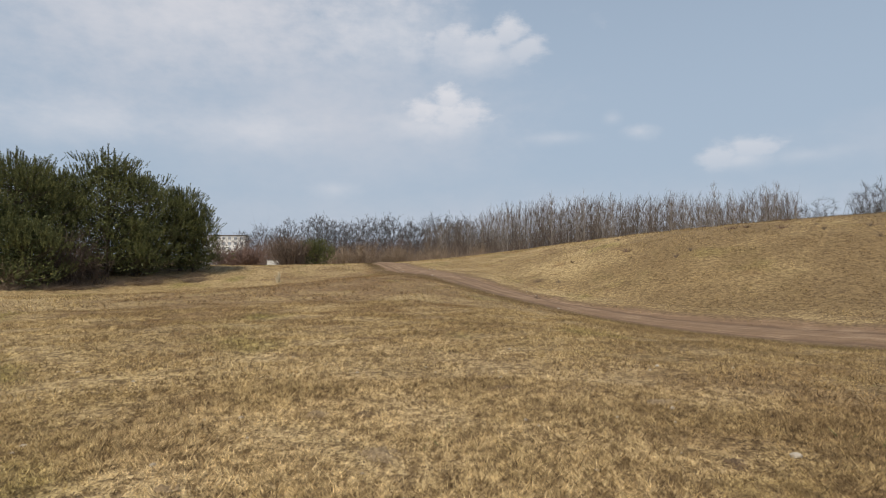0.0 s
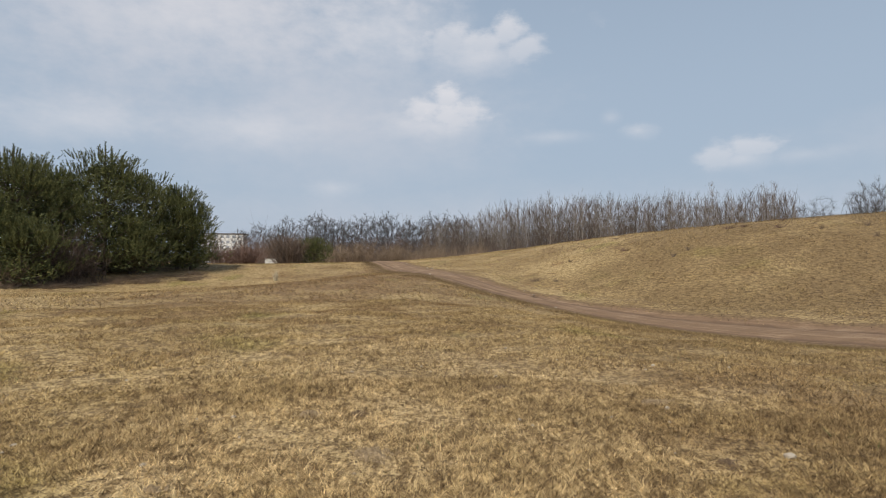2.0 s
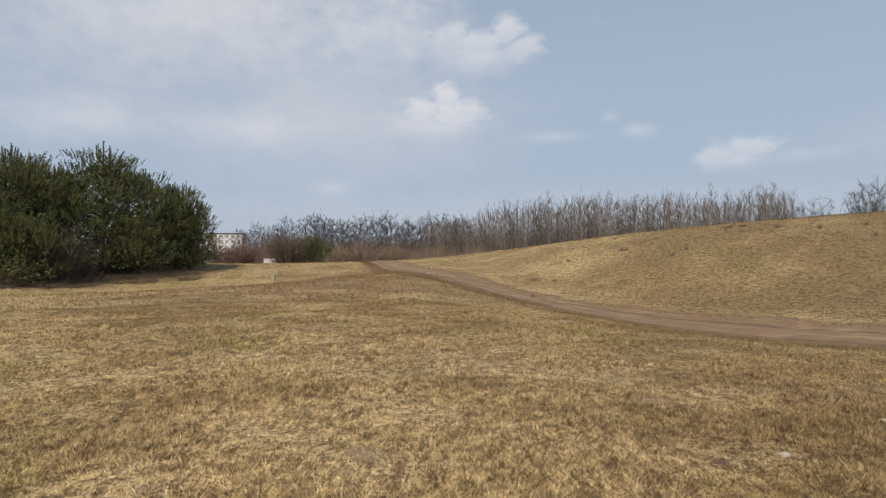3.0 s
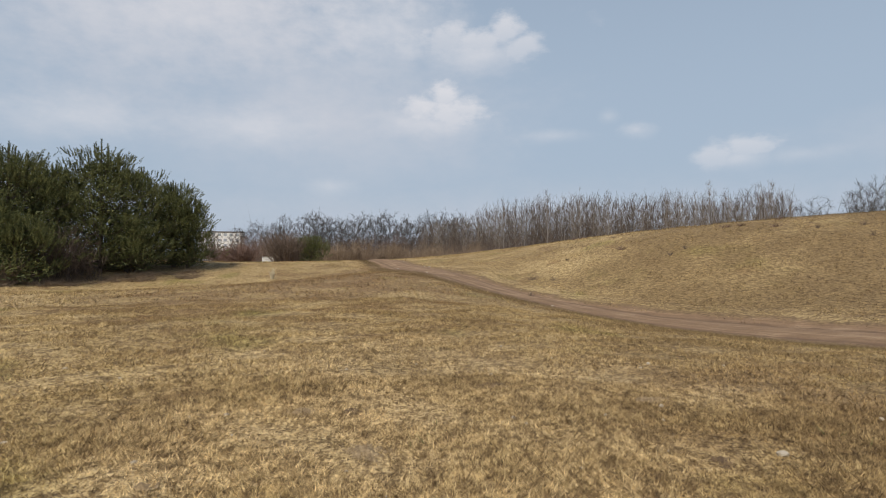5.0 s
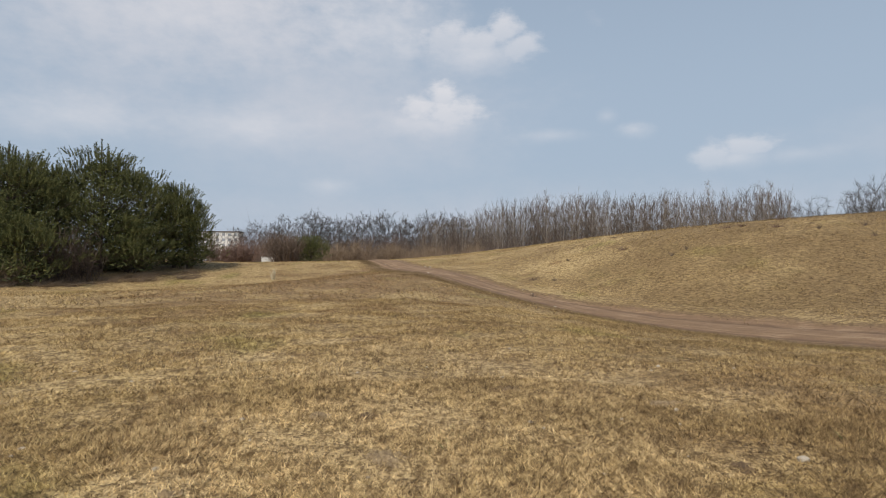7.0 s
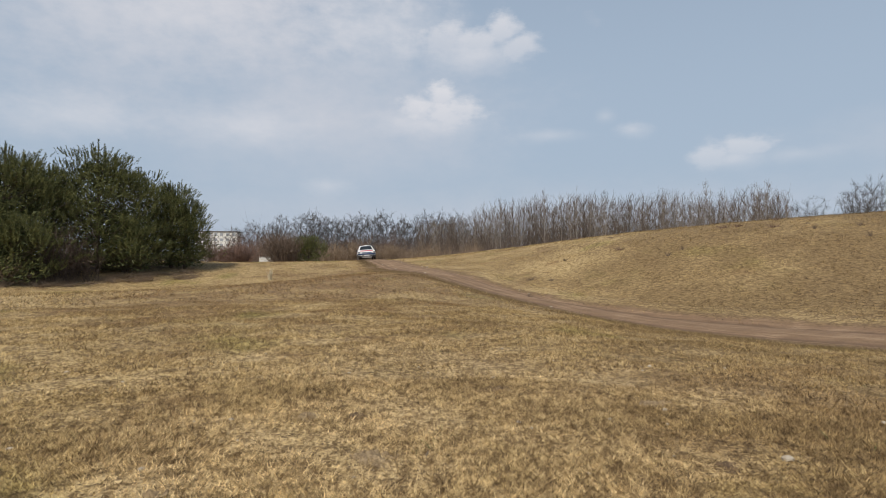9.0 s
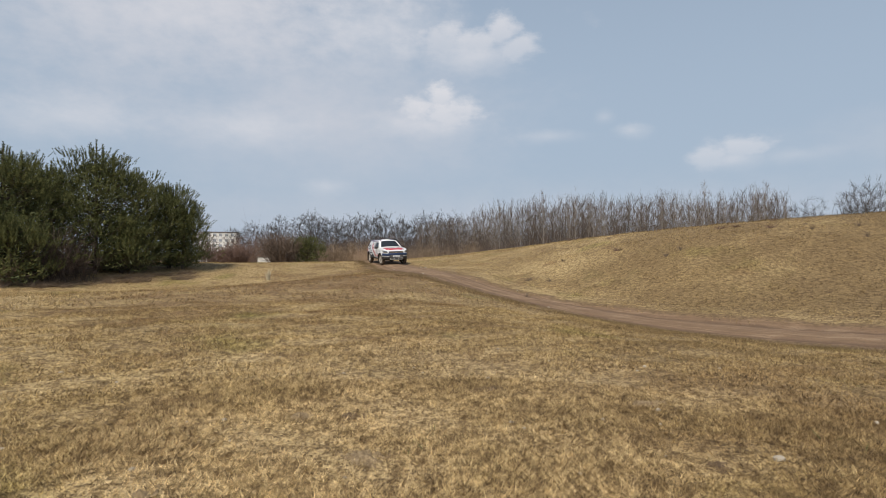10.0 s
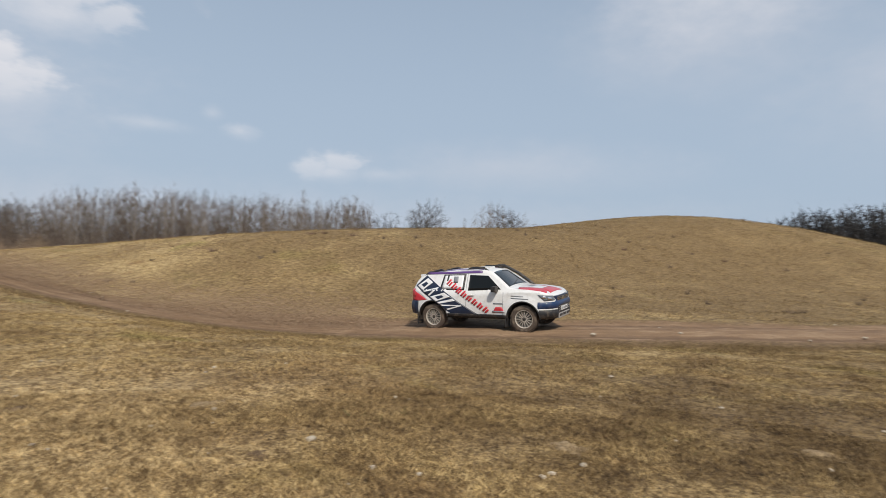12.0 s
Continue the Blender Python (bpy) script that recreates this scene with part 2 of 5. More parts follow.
    for name, lo, hi in (("bark", (0.07, 0.055, 0.042), (0.165, 0.13, 0.10)), ("pale_bark", (0.18, 0.152, 0.125), (0.42, 0.37, 0.31)),
                         # grey twigs of the valley crowns: distance haze is put into their colour
                         ("twig", (0.078, 0.056, 0.042), (0.185, 0.133, 0.10)), ("haze_grey_twig", (0.055, 0.05, 0.047), (0.125, 0.112, 0.104)),
                         ("red_twig", (0.10, 0.062, 0.048), (0.21, 0.13, 0.10)), ("tan_twig", (0.14, 0.10, 0.065), (0.30, 0.22, 0.15)),
                         # twigs of the shrubs by the pines: their shade is put into the colour
                         ("dark_twig", (0.05, 0.037, 0.028), (0.13, 0.092, 0.07)),
                         ("dark_bark", (0.03, 0.03, 0.032), (0.065, 0.062, 0.062)), ("far_bark", (0.05, 0.047, 0.047), (0.10, 0.094, 0.092))):
        k = Mat(name, 0.9)
        k.color(k.mix(k.noise(1.3, 3), lo, hi) if name.endswith("bark") else k.mix(k.island(), lo, hi))
        M[name] = k.m
    k = Mat("bleached_straw", 0.8)
    k.color(k.mix(k.island(), (0.50, 0.42, 0.28), (0.68, 0.60, 0.44)))
    M["bleached"] = k.m
    k = Mat("pine_needles", 0.65)
    k.b.inputs["Specular IOR Level"].default_value = 0.25
    dark = k.ramp(k.island(), [(0.0, (0.052, 0.062, 0.024)), (0.6, (0.078, 0.090, 0.033)), (1.0, (0.11, 0.118, 0.045))])
    light = k.ramp(k.island(), [(0.0, (0.11, 0.12, 0.041)), (0.6, (0.16, 0.165, 0.056)), (1.0, (0.215, 0.205, 0.078))])
    k.color(k.mix(k.steps(k.noise(2.2, 3, 0.6), 0.43, 0.60), dark, light))
    M["needle"] = k.m
    k = Mat("plaster", 0.85)
    k.color(k.mix(k.noise(0.3, 4), (0.62, 0.61, 0.58), (0.78, 0.77, 0.74)))
    M["plaster"] = k.m
    k = Mat("roof_felt", 0.8)
    k.color(k.mix(k.noise(1, 3), (0.10, 0.09, 0.085), (0.16, 0.14, 0.13)))
    M["roof"] = k.m
    # the vehicle

    def paint(name, c, rough=0.3, dirt=0.55, coat=0.4):
        k = Mat(name, rough)
        loc = k.local()
        sep = k.n.new("ShaderNodeSeparateXYZ")
        k.l.new(loc, sep.inputs[0])
        d = k.steps(k.noise(7, 5, 0.7, vec=loc), 0.45, 0.72)
        k.color(k.mix(k.mix(dirt, (0, 0, 0), d), c, (0.33, 0.26, 0.19)))
        k.b.inputs["Coat Weight"].default_value = coat
        return k.m

    M["white"] = paint("white_paint", (0.78, 0.78, 0.77), 0.3, 0.22)
    M["navy"] = paint("navy_film", (0.010, 0.020, 0.048), 0.45, 0.06, 0.0)
    M["blue"] = paint("blue_paint", (0.011, 0.034, 0.10), 0.4, 0.12, 0.1)
    M["red"] = paint("red_film", (0.55, 0.03, 0.045), 0.35, 0.12)
    M["purple"] = paint("purple_film", (0.12, 0.06, 0.22), 0.35, 0.1)
    M["letter"] = paint("white_film", (0.80, 0.80, 0.80), 0.4, 0.1)
    M["grey_film"] = paint("grey_film", (0.22, 0.23, 0.25), 0.4, 0.1)
    M["black"] = paint("black_plastic", (0.018, 0.018, 0.02), 0.55, 0.25, 0.0)
    M["silver"] = paint("skid_plate", (0.32, 0.31, 0.30), 0.45, 0.4, 0.0)
    M["rubber"] = paint("dusty_rubber", (0.075, 0.055, 0.042), 0.9, 0.8, 0.0)
    M["rim"] = paint("dusty_rim", (0.46, 0.42, 0.37), 0.45, 0.5, 0.1)
    M["chrome"] = Mat("chrome", 0.15, 1.0).color((0.7, 0.7, 0.72)).m
    for name, ior, body in (("glass", 1.32, (0.010, 0.012, 0.013)), ("screen", 1.62, (0.03, 0.036, 0.04))):
        k = Mat("dark_" + name, 0.06).color(body)
        k.b.inputs["IOR"].default_value = ior
        M[name] = k.m
    k = Mat("lamp_lens", 0.08).color((0.13, 0.145, 0.16))
    k.b.inputs["Coat Weight"].default_value = 1.0
    M["lens"] = k.m
    k = Mat("dust", 1.0).color((0.34, 0.24, 0.155))
    M["dust"] = k.m
    k = Mat("window_pane", 0.1).color((0.36, 0.38, 0.41))
    M["pane"] = k.m
    return M


MAT = make_materials()


# ---- mesh helpers ----
def part(name, bm, material, parent=None, label=""):
    """Links a bmesh as one mesh object."""
    me = bpy.data.meshes.new(name)
    bm.normal_update()
    bm.to_mesh(me)
    bm.free()
    for m in material if isinstance(material, (list, tuple)) else [material]:
        me.materials.append(m)
    ob = new(name, me)
    ob.parent = parent
    return tagged(ob, label)


def fast_mesh(name, verts, faces, material, parent=None, smooth=False):
    """A mesh from numpy arrays: verts (n, 3), faces (m, 3) or (m, 4)."""
    verts, faces = np.asarray(verts, np.float32), np.asarray(faces, np.int32)
    me = bpy.data.meshes.new(name)
    k = faces.shape[1]
    me.vertices.add(len(verts))
    me.vertices.foreach_set("co", verts.ravel())
    me.loops.add(faces.size)
    me.loops.foreach_set("vertex_index", faces.ravel())
    me.polygons.add(len(faces))
    me.polygons.foreach_set("loop_start", np.arange(0, faces.size, k, dtype=np.int32))
    me.polygons.foreach_set("loop_total", np.full(len(faces), k, np.int32))
    me.polygons.foreach_set("use_smooth", np.full(len(faces), smooth))
    me.update(calc_edges=True)
    me.materials.append(material)
    ob = new(name, me)
    ob.parent = parent
    return ob


def unit(a):
    return a / np.maximum(np.linalg.norm(a, axis=-1, keepdims=True), 1e-9)


def tubes(segs, sides=4):
    """Tapered prisms: segs rows of x0 y0 z0 x1 y1 z1 r0 r1."""
    s = np.asarray(segs, float)
    a, b, r0, r1 = s[:, 0:3], s[:, 3:6], s[:, 6:7], s[:, 7:8]
    d = unit(b - a)
    ref = np.where(np.abs(d[:, 2:3]) > 0.9, np.array([[1.0, 0, 0]]), np.array([[0, 0, 1.0]]))
    u = unit(np.cross(d, ref))
    v = np.cross(d, u)
    rings = []
    for p, r in ((a, r0), (b, r1)):
        for i in range(sides):
            w = 2 * math.pi * i / sides
            rings.append(p + r * (u * math.cos(w) + v * math.sin(w)))
    verts = np.stack(rings, 1).reshape(-1, 3)
    base = np.arange(len(s))[:, None] * 2 * sides
    faces = np.concatenate([base + np.array([[i, (i + 1) % sides, sides + (i + 1) % sides, sides + i]]) for i in range(sides)])
    return verts, faces


def slivers(a, b, w, rng):
    """Thin triangles from a to b, w wide at a."""
    d = unit(b - a)
    side = unit(np.cross(d, rng.normal(size=a.shape))) * np.reshape(w, (-1, 1)) / 2
    verts = np.stack([a - side, a + side, b], 1).reshape(-1, 3)
    return verts, np.arange(len(verts)).reshape(-1, 3)


# ---- ground ----
EYE_XY = (0.45, -1.0)
# height, centre x, centre y, spread along, spread across, turn
HILLS = [(-0.16, 3.4, 26.0, 2.2, 3.0, 0.0), (0.06, 11.0, 9.2, 2.8, 2.8, 0.0), (2.15, -4.34, 35.11, 28.01, 8.92, 0.22), (3.47, 27.50, 57.29, 21.18, 13.90, -0.50), (5.44, 49.27, 24.40, 10.05, 13.97, 0.44),
         (-1.48, 6.06, 25.94, 10.78, 3.74, -1.32), (-2.32, -11.11, 31.32, 10.92, 6.27, 0.53), (2.55, 24.57, 26.35, 6.80, 11.28, 1.39)]


def height(x, y):
    """The lie of the land, for numbers or arrays."""
    x, y = np.asarray(x, float), np.asarray(y, float)
    z = 0 * x
    for h, cx, cy, sa, sb, turn in HILLS:
        u = (x - cx) * math.cos(turn) + (y - cy) * math.sin(turn)
        v = -(x - cx) * math.sin(turn) + (y - cy) * math.cos(turn)
        z = z + h * np.exp(-0.5 * ((u / sa) ** 2 + (v / sb) ** 2))
    k = np.clip((np.hypot(x, y) - 58) / 60, 0, 1)
    return z - 5.0 * k * k * (3 - 2 * k)


TRACK = [(-16.0, 125.0), (-12.0, 95.0), (-9.0, 76.0), (-7.2, 63.0), (-5.9, 52.6), (-3.05, 40.9), (-0.05, 31.2), (3.35, 23.9), (7.2, 17.9), (11.5, 10.8), (15.8, 6.4), (21.0, 2.7), (30.0, -2.0), (46.0, -9.0)]


def spline(points, n):
    """A smooth line through points, n steps a stretch (Catmull-Rom)."""
    p = np.array([points[0], *points, points[-1]], float)
    out = []
    for i in range(1, len(p) - 2):
        t = np.linspace(0, 1, n, endpoint=False)[:, None]
        a, b, c, d = p[i - 1], p[i], p[i + 1], p[i + 2]
        out.append(0.5 * (2 * b + (c - a) * t + (2 * a - 5 * b + 4 * c - d) * t ** 2 + (3 * b - a - 3 * c + d) * t ** 3))
    return np.concatenate(out + [p[-1:]])


LINE = spline(TRACK, 30)
HALF = 2.0


def bare_share(y):
    """Share of the worn strip that is bare: all of it at the bend, less towards the crest."""
    return np.interp(y, [14.0, 24.0, 42.0], [1.0, 0.9, 0.66])




def off_track(x, y):
    """Distance from the track's middle line."""
    x, y = np.asarray(x, float), np.asarray(y, float)
    best = np.full(x.shape, 1e9)
    for px, py in LINE[::3]:
        best = np.minimum(best, np.hypot(x - px, y - py))
    return best


def inner(x, y):
    """Below zero on the side of the track where the meadow's middle lies."""
    best, side = np.full(np.shape(x), 1e9), np.zeros(np.shape(x))
    for p, q in zip(LINE[::6], LINE[1::6]):
        d = np.hypot(x - p[0], y - p[1])
        s = (q[0] - p[0]) * (y - p[1]) - (q[1] - p[1]) * (x - p[0])
        side, best = np.where(d < best, s, side), np.minimum(d, best)
    return side


def wobble(x, y):
    """Small unevenness of the meadow."""
    return 0.03 * np.sin(1.7 * x + 0.6 * y) * np.sin(1.3 * y - 0.8 * x) + 0.018 * np.sin(4.1 * x - 2.2 * y + 1) * np.sin(3.7 * y + 1.4 * x)


def build_ground():
    rings, spokes = 190, 400
    r = np.concatenate([[0.0], np.geomspace(0.5, 3500, rings)])
    a = np.linspace(0, 2 * math.pi, spokes, endpoint=False)
    R, A = np.meshgrid(r[1:], a, indexing="ij")
    x, y = EYE_XY[0] + R * np.sin(A), EYE_XY[1] + R * np.cos(A)
    d = off_track(x, y)
    z = height(x, y) + wobble(x, y) * np.clip((d - 2.4) / 1.5, 0, 1) * (R < 120) - 0.12 * np.clip((2.95 - d) / 0.6, 0, 1)
    verts = np.concatenate([[[*EYE_XY, float(height(*EYE_XY))]], np.stack([x, y, z], -1).reshape(-1, 3)])
    i, j = np.meshgrid(np.arange(rings - 1), np.arange(spokes), indexing="ij")
    k = (j + 1) % spokes
    quads = np.stack([1 + i * spokes + j, 1 + i * spokes + k, 1 + (i + 1) * spokes + k, 1 + (i + 1) * spokes + j], -1).reshape(-1, 4)
    quads = quads[:, ::-1]
    ob = fast_mesh("ground", verts, quads, MAT["meadow"], smooth=True)
    tagged(ob, "dry straw-coloured winter meadow with brown patches", "ground", kind="structure")
    inner = np.stack([np.zeros(spokes, int), 1 + (np.arange(spokes) + 1) % spokes, 1 + np.arange(spokes)], -1)
    me = ob.data
    bm = bmesh.new()
    bm.from_mesh(me)
    bm.verts.ensure_lookup_table()
    for f in inner:
        bm.faces.new([bm.verts[q] for q in f])
    bm.to_mesh(me)
    bm.free()


def build_track():
    """The worn strip: bare earth with wheel ruts in the middle, its margins thinning out into the turf."""
    rng = np.random.default_rng(3)
    tang = unit(np.gradient(LINE, axis=0))
    nor = np.stack([-tang[:, 1], tang[:, 0]], -1)
    across = np.array([-1.55, -1.45, -1.2, -1.0, -0.85, -0.7, -0.55, -0.4, -0.2, 0.0, 0.2, 0.4, 0.55, 0.7, 0.85, 1.0, 1.2, 1.45, 1.55])
    drop = np.array([-0.12, 0.0, 0.0, 0.01, 0.01, -0.03, -0.045, -0.02, 0.03, 0.045, 0.03, -0.02, -0.045, -0.03, 0.01, 0.01, 0.0, 0.0, -0.12])
    steps = np.arange(len(LINE))
    edge = 1 + 0.05 * np.sin(steps * 0.31) + 0.03 * np.sin(steps * 0.83 + 1)
    rows = []
    for s, dz in zip(across, drop):
        p = LINE + nor * (s * HALF * edge)[:, None]
        z = height(p[:, 0], p[:, 1]) + dz + 0.004 + rng.normal(0, 0.008, len(LINE)) * (abs(s) < 0.9)
        rows.append(np.column_stack([p, z]))
    v = np.stack(rows, 1)
    n, m = v.shape[:2]
    i, j = np.meshgrid(np.arange(n - 1), np.arange(m - 1), indexing="ij")
    q = np.stack([i * m + j, i * m + j + 1, (i + 1) * m + j + 1, (i + 1) * m + j], -1).reshape(-1, 4)[:, ::-1]
    ob = fast_mesh("road", v.reshape(-1, 3), q, MAT["earth"], smooth=True)
    run = np.concatenate([[0], np.cumsum(np.linalg.norm(np.diff(LINE, axis=0), axis=1))])
    uv = np.stack([np.repeat(run, m), np.tile(across * HALF, n) / np.repeat(bare_share(LINE[:, 1]), m)], -1)
    layer = ob.data.uv_layers.new(name="along")
    layer.data.foreach_set("uv", uv[q.ravel()].astype(np.float32).ravel())
    tagged(ob, "rutted bare brown earth track across the meadow", "dirt road", kind="structure")


build_ground()
build_track()


# ---- woods ----
def bare_tree(seed, h, spread, trunk_share, goals, twigs, reach, fork, top=1.0, rise=0.4):
    """A leafless tree grown towards goal points in an egg-shaped crown of the radius spread above trunk_share of its height h.
    reach weighs straight limbs against short links; fork: how far up the leader runs; top below 1 narrows the crown upwards.
    Gives trunk segments, branch segments and twig ends."""
    rng = np.random.default_rng(seed)
    n = 9
    lean = np.cumsum(rng.normal(0, 0.006 * h, (n + 1, 2)), 0) * (np.arange(n + 1) > 0)[:, None]
    axis = np.column_stack([lean, np.linspace(-0.3, h * fork, n + 1)])
    lo = trunk_share * h
    rz = (h - lo) / 2
    w = unit(rng.normal(size=(goals, 3))) * rng.uniform(0.08, 1.0, (goals, 1)) ** 0.42
    slim = 1 - (1 - top) * np.clip(w[:, 2:3] * 0.5 + 0.5, 0, 1)
    lump = 1 + 0.16 * np.sin(3 * np.arctan2(w[:, 1:2], w[:, 0:1]) + seed) * np.sin(4 * w[:, 2:3] + seed)
    goal = np.column_stack([w[:, :2] * spread * slim * lump, lo + rz + w[:, 2] * rz * lump[:, 0]])
    goal[:, :2] += np.array([np.interp(goal[:, 2], axis[:, 2], axis[:, k]) for k in (0, 1)]).T
    first = max(1, int(math.ceil(n * 0.75 * lo / (h * fork))))
    pts = np.concatenate([axis, goal])
    m = n + 1
    parent = np.full(len(pts), -1)
    run = np.zeros(len(pts))
    run[:m] = np.maximum(axis[:, 2] - lo, 0) * 0.85
    best = np.full(goals, 1e9)
    link = np.zeros(goals, int)
    done = np.zeros(goals, bool)

    def offer(k):
        d = goal - pts[k]
        gap = np.linalg.norm(d, axis=1)
        cost = gap + reach * run[k] + 1.2 * np.maximum(0, rise * gap - d[:, 2])
        better = cost < best
        best[better], link[better] = cost[better], k

    for k in range(first, m):
        offer(k)
    order = []
    for _ in range(goals):
        g = int(np.argmin(np.where(done, 1e9, best)))
        done[g] = True
        parent[m + g] = link[g]
        run[m + g] = run[link[g]] + np.linalg.norm(goal[g] - pts[link[g]])
        order.append(m + g)
        offer(m + g)
    load = np.ones(len(pts))
    for k in reversed(order):
        load[parent[k]] += load[k]
    tip = (h * 0.0055 + 0.008) / goals ** 0.5
    rad = np.maximum(0.008, tip * load ** 0.5)
    trunk = []
    r0 = h * (0.0042 + 0.0012 * spread)
    for k in range(n):
        trunk.append((*pts[k], *pts[k + 1], r0 * (1 - k / n * 0.96), r0 * (1 - (k + 1) / n * 0.96)))
    segs = [(*pts[parent[k]], *pts[k], min(rad[k] * 1.15, rad[parent[k]]) if parent[k] >= m else rad[k] * 1.15, rad[k]) for k in order]
    a, d = pts[order], unit(pts[order] - pts[parent[order]])
    back = np.linalg.norm(pts[order] - pts[parent[order]], axis=1, keepdims=True)
    o = np.repeat(a, twigs, 0) - np.repeat(d * np.minimum(back, 0.2 * h), twigs, 0) * rng.uniform(0, 1.0, (goals * twigs, 1)) ** 1.3
    e = unit(np.repeat(d, twigs, 0) * 0.8 + rng.normal(0, 0.5, (goals * twigs, 3)) + np.array([0, 0, 0.5 * rise + 0.1]))
    ln = (0.045 * h + 0.08 * spread) * rng.uniform(0.35, 1.0, (goals * twigs, 1))
    o2 = o + e * ln * rng.uniform(0.25, 0.8, ln.shape)
    e2 = unit(e + rng.normal(0, 0.42, e.shape))
    return trunk, segs, np.concatenate([o, o2]), np.concatenate([o + e * ln, o2 + e2 * ln * 0.6]), rng


def make_tree(name, label, bark, twig, wid, group, *shape):
    """A leafless tree as an Empty with trunk, branchwork and crown."""
    trunk, segs, ta, tb, rng = bare_tree(*shape)
    tree = tagged(new(name), label, "tree", group)
    v, f = tubes(trunk, 7)
    fast_mesh("trunk", v, f, bark, tree, True)
    v, f = tubes(segs, 3)
    tagged(fast_mesh("branchwork", v, f, bark, tree), kind="stuff")
    v, f = slivers(ta, tb, np.full(len(ta), wid), rng)
    fast_mesh("crown", v, f, twig, tree)
    return tree


def polar(bearing, dist):
    """A place on the ground by bearing (degrees, clockwise) and distance from the eye."""
    x, y = EYE_XY[0] + dist * math.sin(radians(bearing)), EYE_XY[1] + dist * math.cos(radians(bearing))
    return x, y, float(height(x, y))


def plant(kinds, bearing, dist, top, rng, used):
    """Stands a tree so that its top is at the elevation top (degrees) from the eye."""
    x, y, z = polar(bearing, dist)
    h = 1.43 + dist * math.tan(radians(top)) - z
    proto, h0 = kinds[rng.integers(len(kinds))]
    s = h / h0
    m = pose(x, y, z, 0, 0, rng.uniform(0, 360))
    if proto.name in used:
        t = copy_thing(proto, m)
    else:
        t = proto
        used.add(proto.name)
        t.matrix_basis = m
    t.scale = (s * rng.uniform(0.85, 1.1), s * rng.uniform(0.85, 1.1), s)
    return t


def build_woods():
    rng = np.random.default_rng(11)
    used = set()
    G = "trees of the wood edge"
    slim = [(make_tree("forest_tree", "slender leafless grey-brown woodland tree", MAT["pale_bark" if i % 3 == 1 else "bark"], MAT["twig"], 0.016, G, 20 + i, 16, 1.9, 0.34, 115, 7, 0.9, 0.93, 0.7, 0.85), 16) for i in range(6)]
    birch = [(make_tree("birch_tree", "leafless birch tree with a pale trunk", MAT["pale_bark"], MAT["twig"], 0.016, G, 40 + i, 16, 2.0, 0.22, 130, 7, 0.8, 0.95, 0.3, 0.7), 16) for i in range(3)]
    oak = [(make_tree("spreading_tree", "broad leafless tree with a rounded twiggy crown", MAT["bark"], MAT["twig"], 0.024, G, 60 + i, 14, 4.8, 0.18, 220, 5, 0.7, 0.5, 1.0, 0.15), 14) for i in range(3)]
    broad = [(make_tree("broad_tree", "broad leafless tree with a dense rounded crown", MAT["far_bark"], MAT["haze_grey_twig"], 0.021, "broad trees in the valley", 160 + i, 14, 3.3, 0.22, 420, 11, 0.75, 0.55, 0.95, 0.15), 14) for i in range(3)]
    crowned = [(make_tree("crowned_tree", "leafless grey tree with a rounded crown on a bare trunk", MAT["far_bark"], MAT["haze_grey_twig"], 0.033, "broad trees in the valley", 180 + i, 14, 3.3, 0.36, 260, 11, 0.75, 0.6, 0.95, 0.1), 14) for i in range(5)]
    # wood behind the hill: top line by bearing
    tb = [-2, 1, 3, 4.3, 6.5, 8.5, 10.2, 11.8, 13.6, 16, 18, 21.6, 24.3, 26.2, 29.2, 30.4, 31]
    te = [3.6, 3.9, 4.1, 5.0, 5.3, 5.4, 5.7, 5.6, 6.1, 6.0, 5.8, 5.8, 5.9, 5.8, 6.35, 5.7, 4.9]
    for i in range(215):
        b = -2 + 33 * (i + rng.random()) / 215
        d = rng.uniform(100, 128)
        top = float(np.interp(b, tb, te)) * rng.uniform(0.86, 1.04)
        plant(slim if rng.random() < 0.75 else birch, b, d, top, rng, used)
    for b, top in ((10.1, 6.4), (5.9, 5.6), (13.4, 6.3), (24.3, 6.75), (24.9, 5.9), (28.6, 6.4), (21.0, 6.0)):
        plant(birch, b, 100, top, rng, used)
    # older trees in the valley
    for b, d, top in ((-17.4, 165, 2.75), (-16.2, 160, 2.5), (-14.6, 150, 3.2), (-15.2, 155, 2.6), (-12.6, 140, 3.8), (-11.6, 140, 3.6), (-10.2, 140, 3.5),
                      (-9.0, 145, 3.3), (-7.7, 140, 3.6), (-6.4, 140, 3.7), (-5.2, 140, 3.8), (-3.6, 140, 3.3), (-2.6, 135, 3.3), (-1.2, 130, 3.8),
                      (0.4, 130, 3.7), (1.8, 130, 3.6), (-18.8, 170, 2.4)):
        plant(crowned, b, d, top * 1.13, rng, used)
    for i, q in enumerate(np.linspace(-17.0, 1.0, 30)):
        plant(oak, float(q), 128 + 5 * (i % 5), 1.7 + 0.7 * ((i * 7) % 10) / 10, rng, used)
    # trees standing alone on the far side of the hill
    for b, d, top, k in ((32.6, 120, 4.9, broad), (35.6, 115, 5.7, broad), (36.6, 112, 6.35, broad), (31.6, 122, 4.7, slim)):
        plant(k, b, d, top, rng, used)
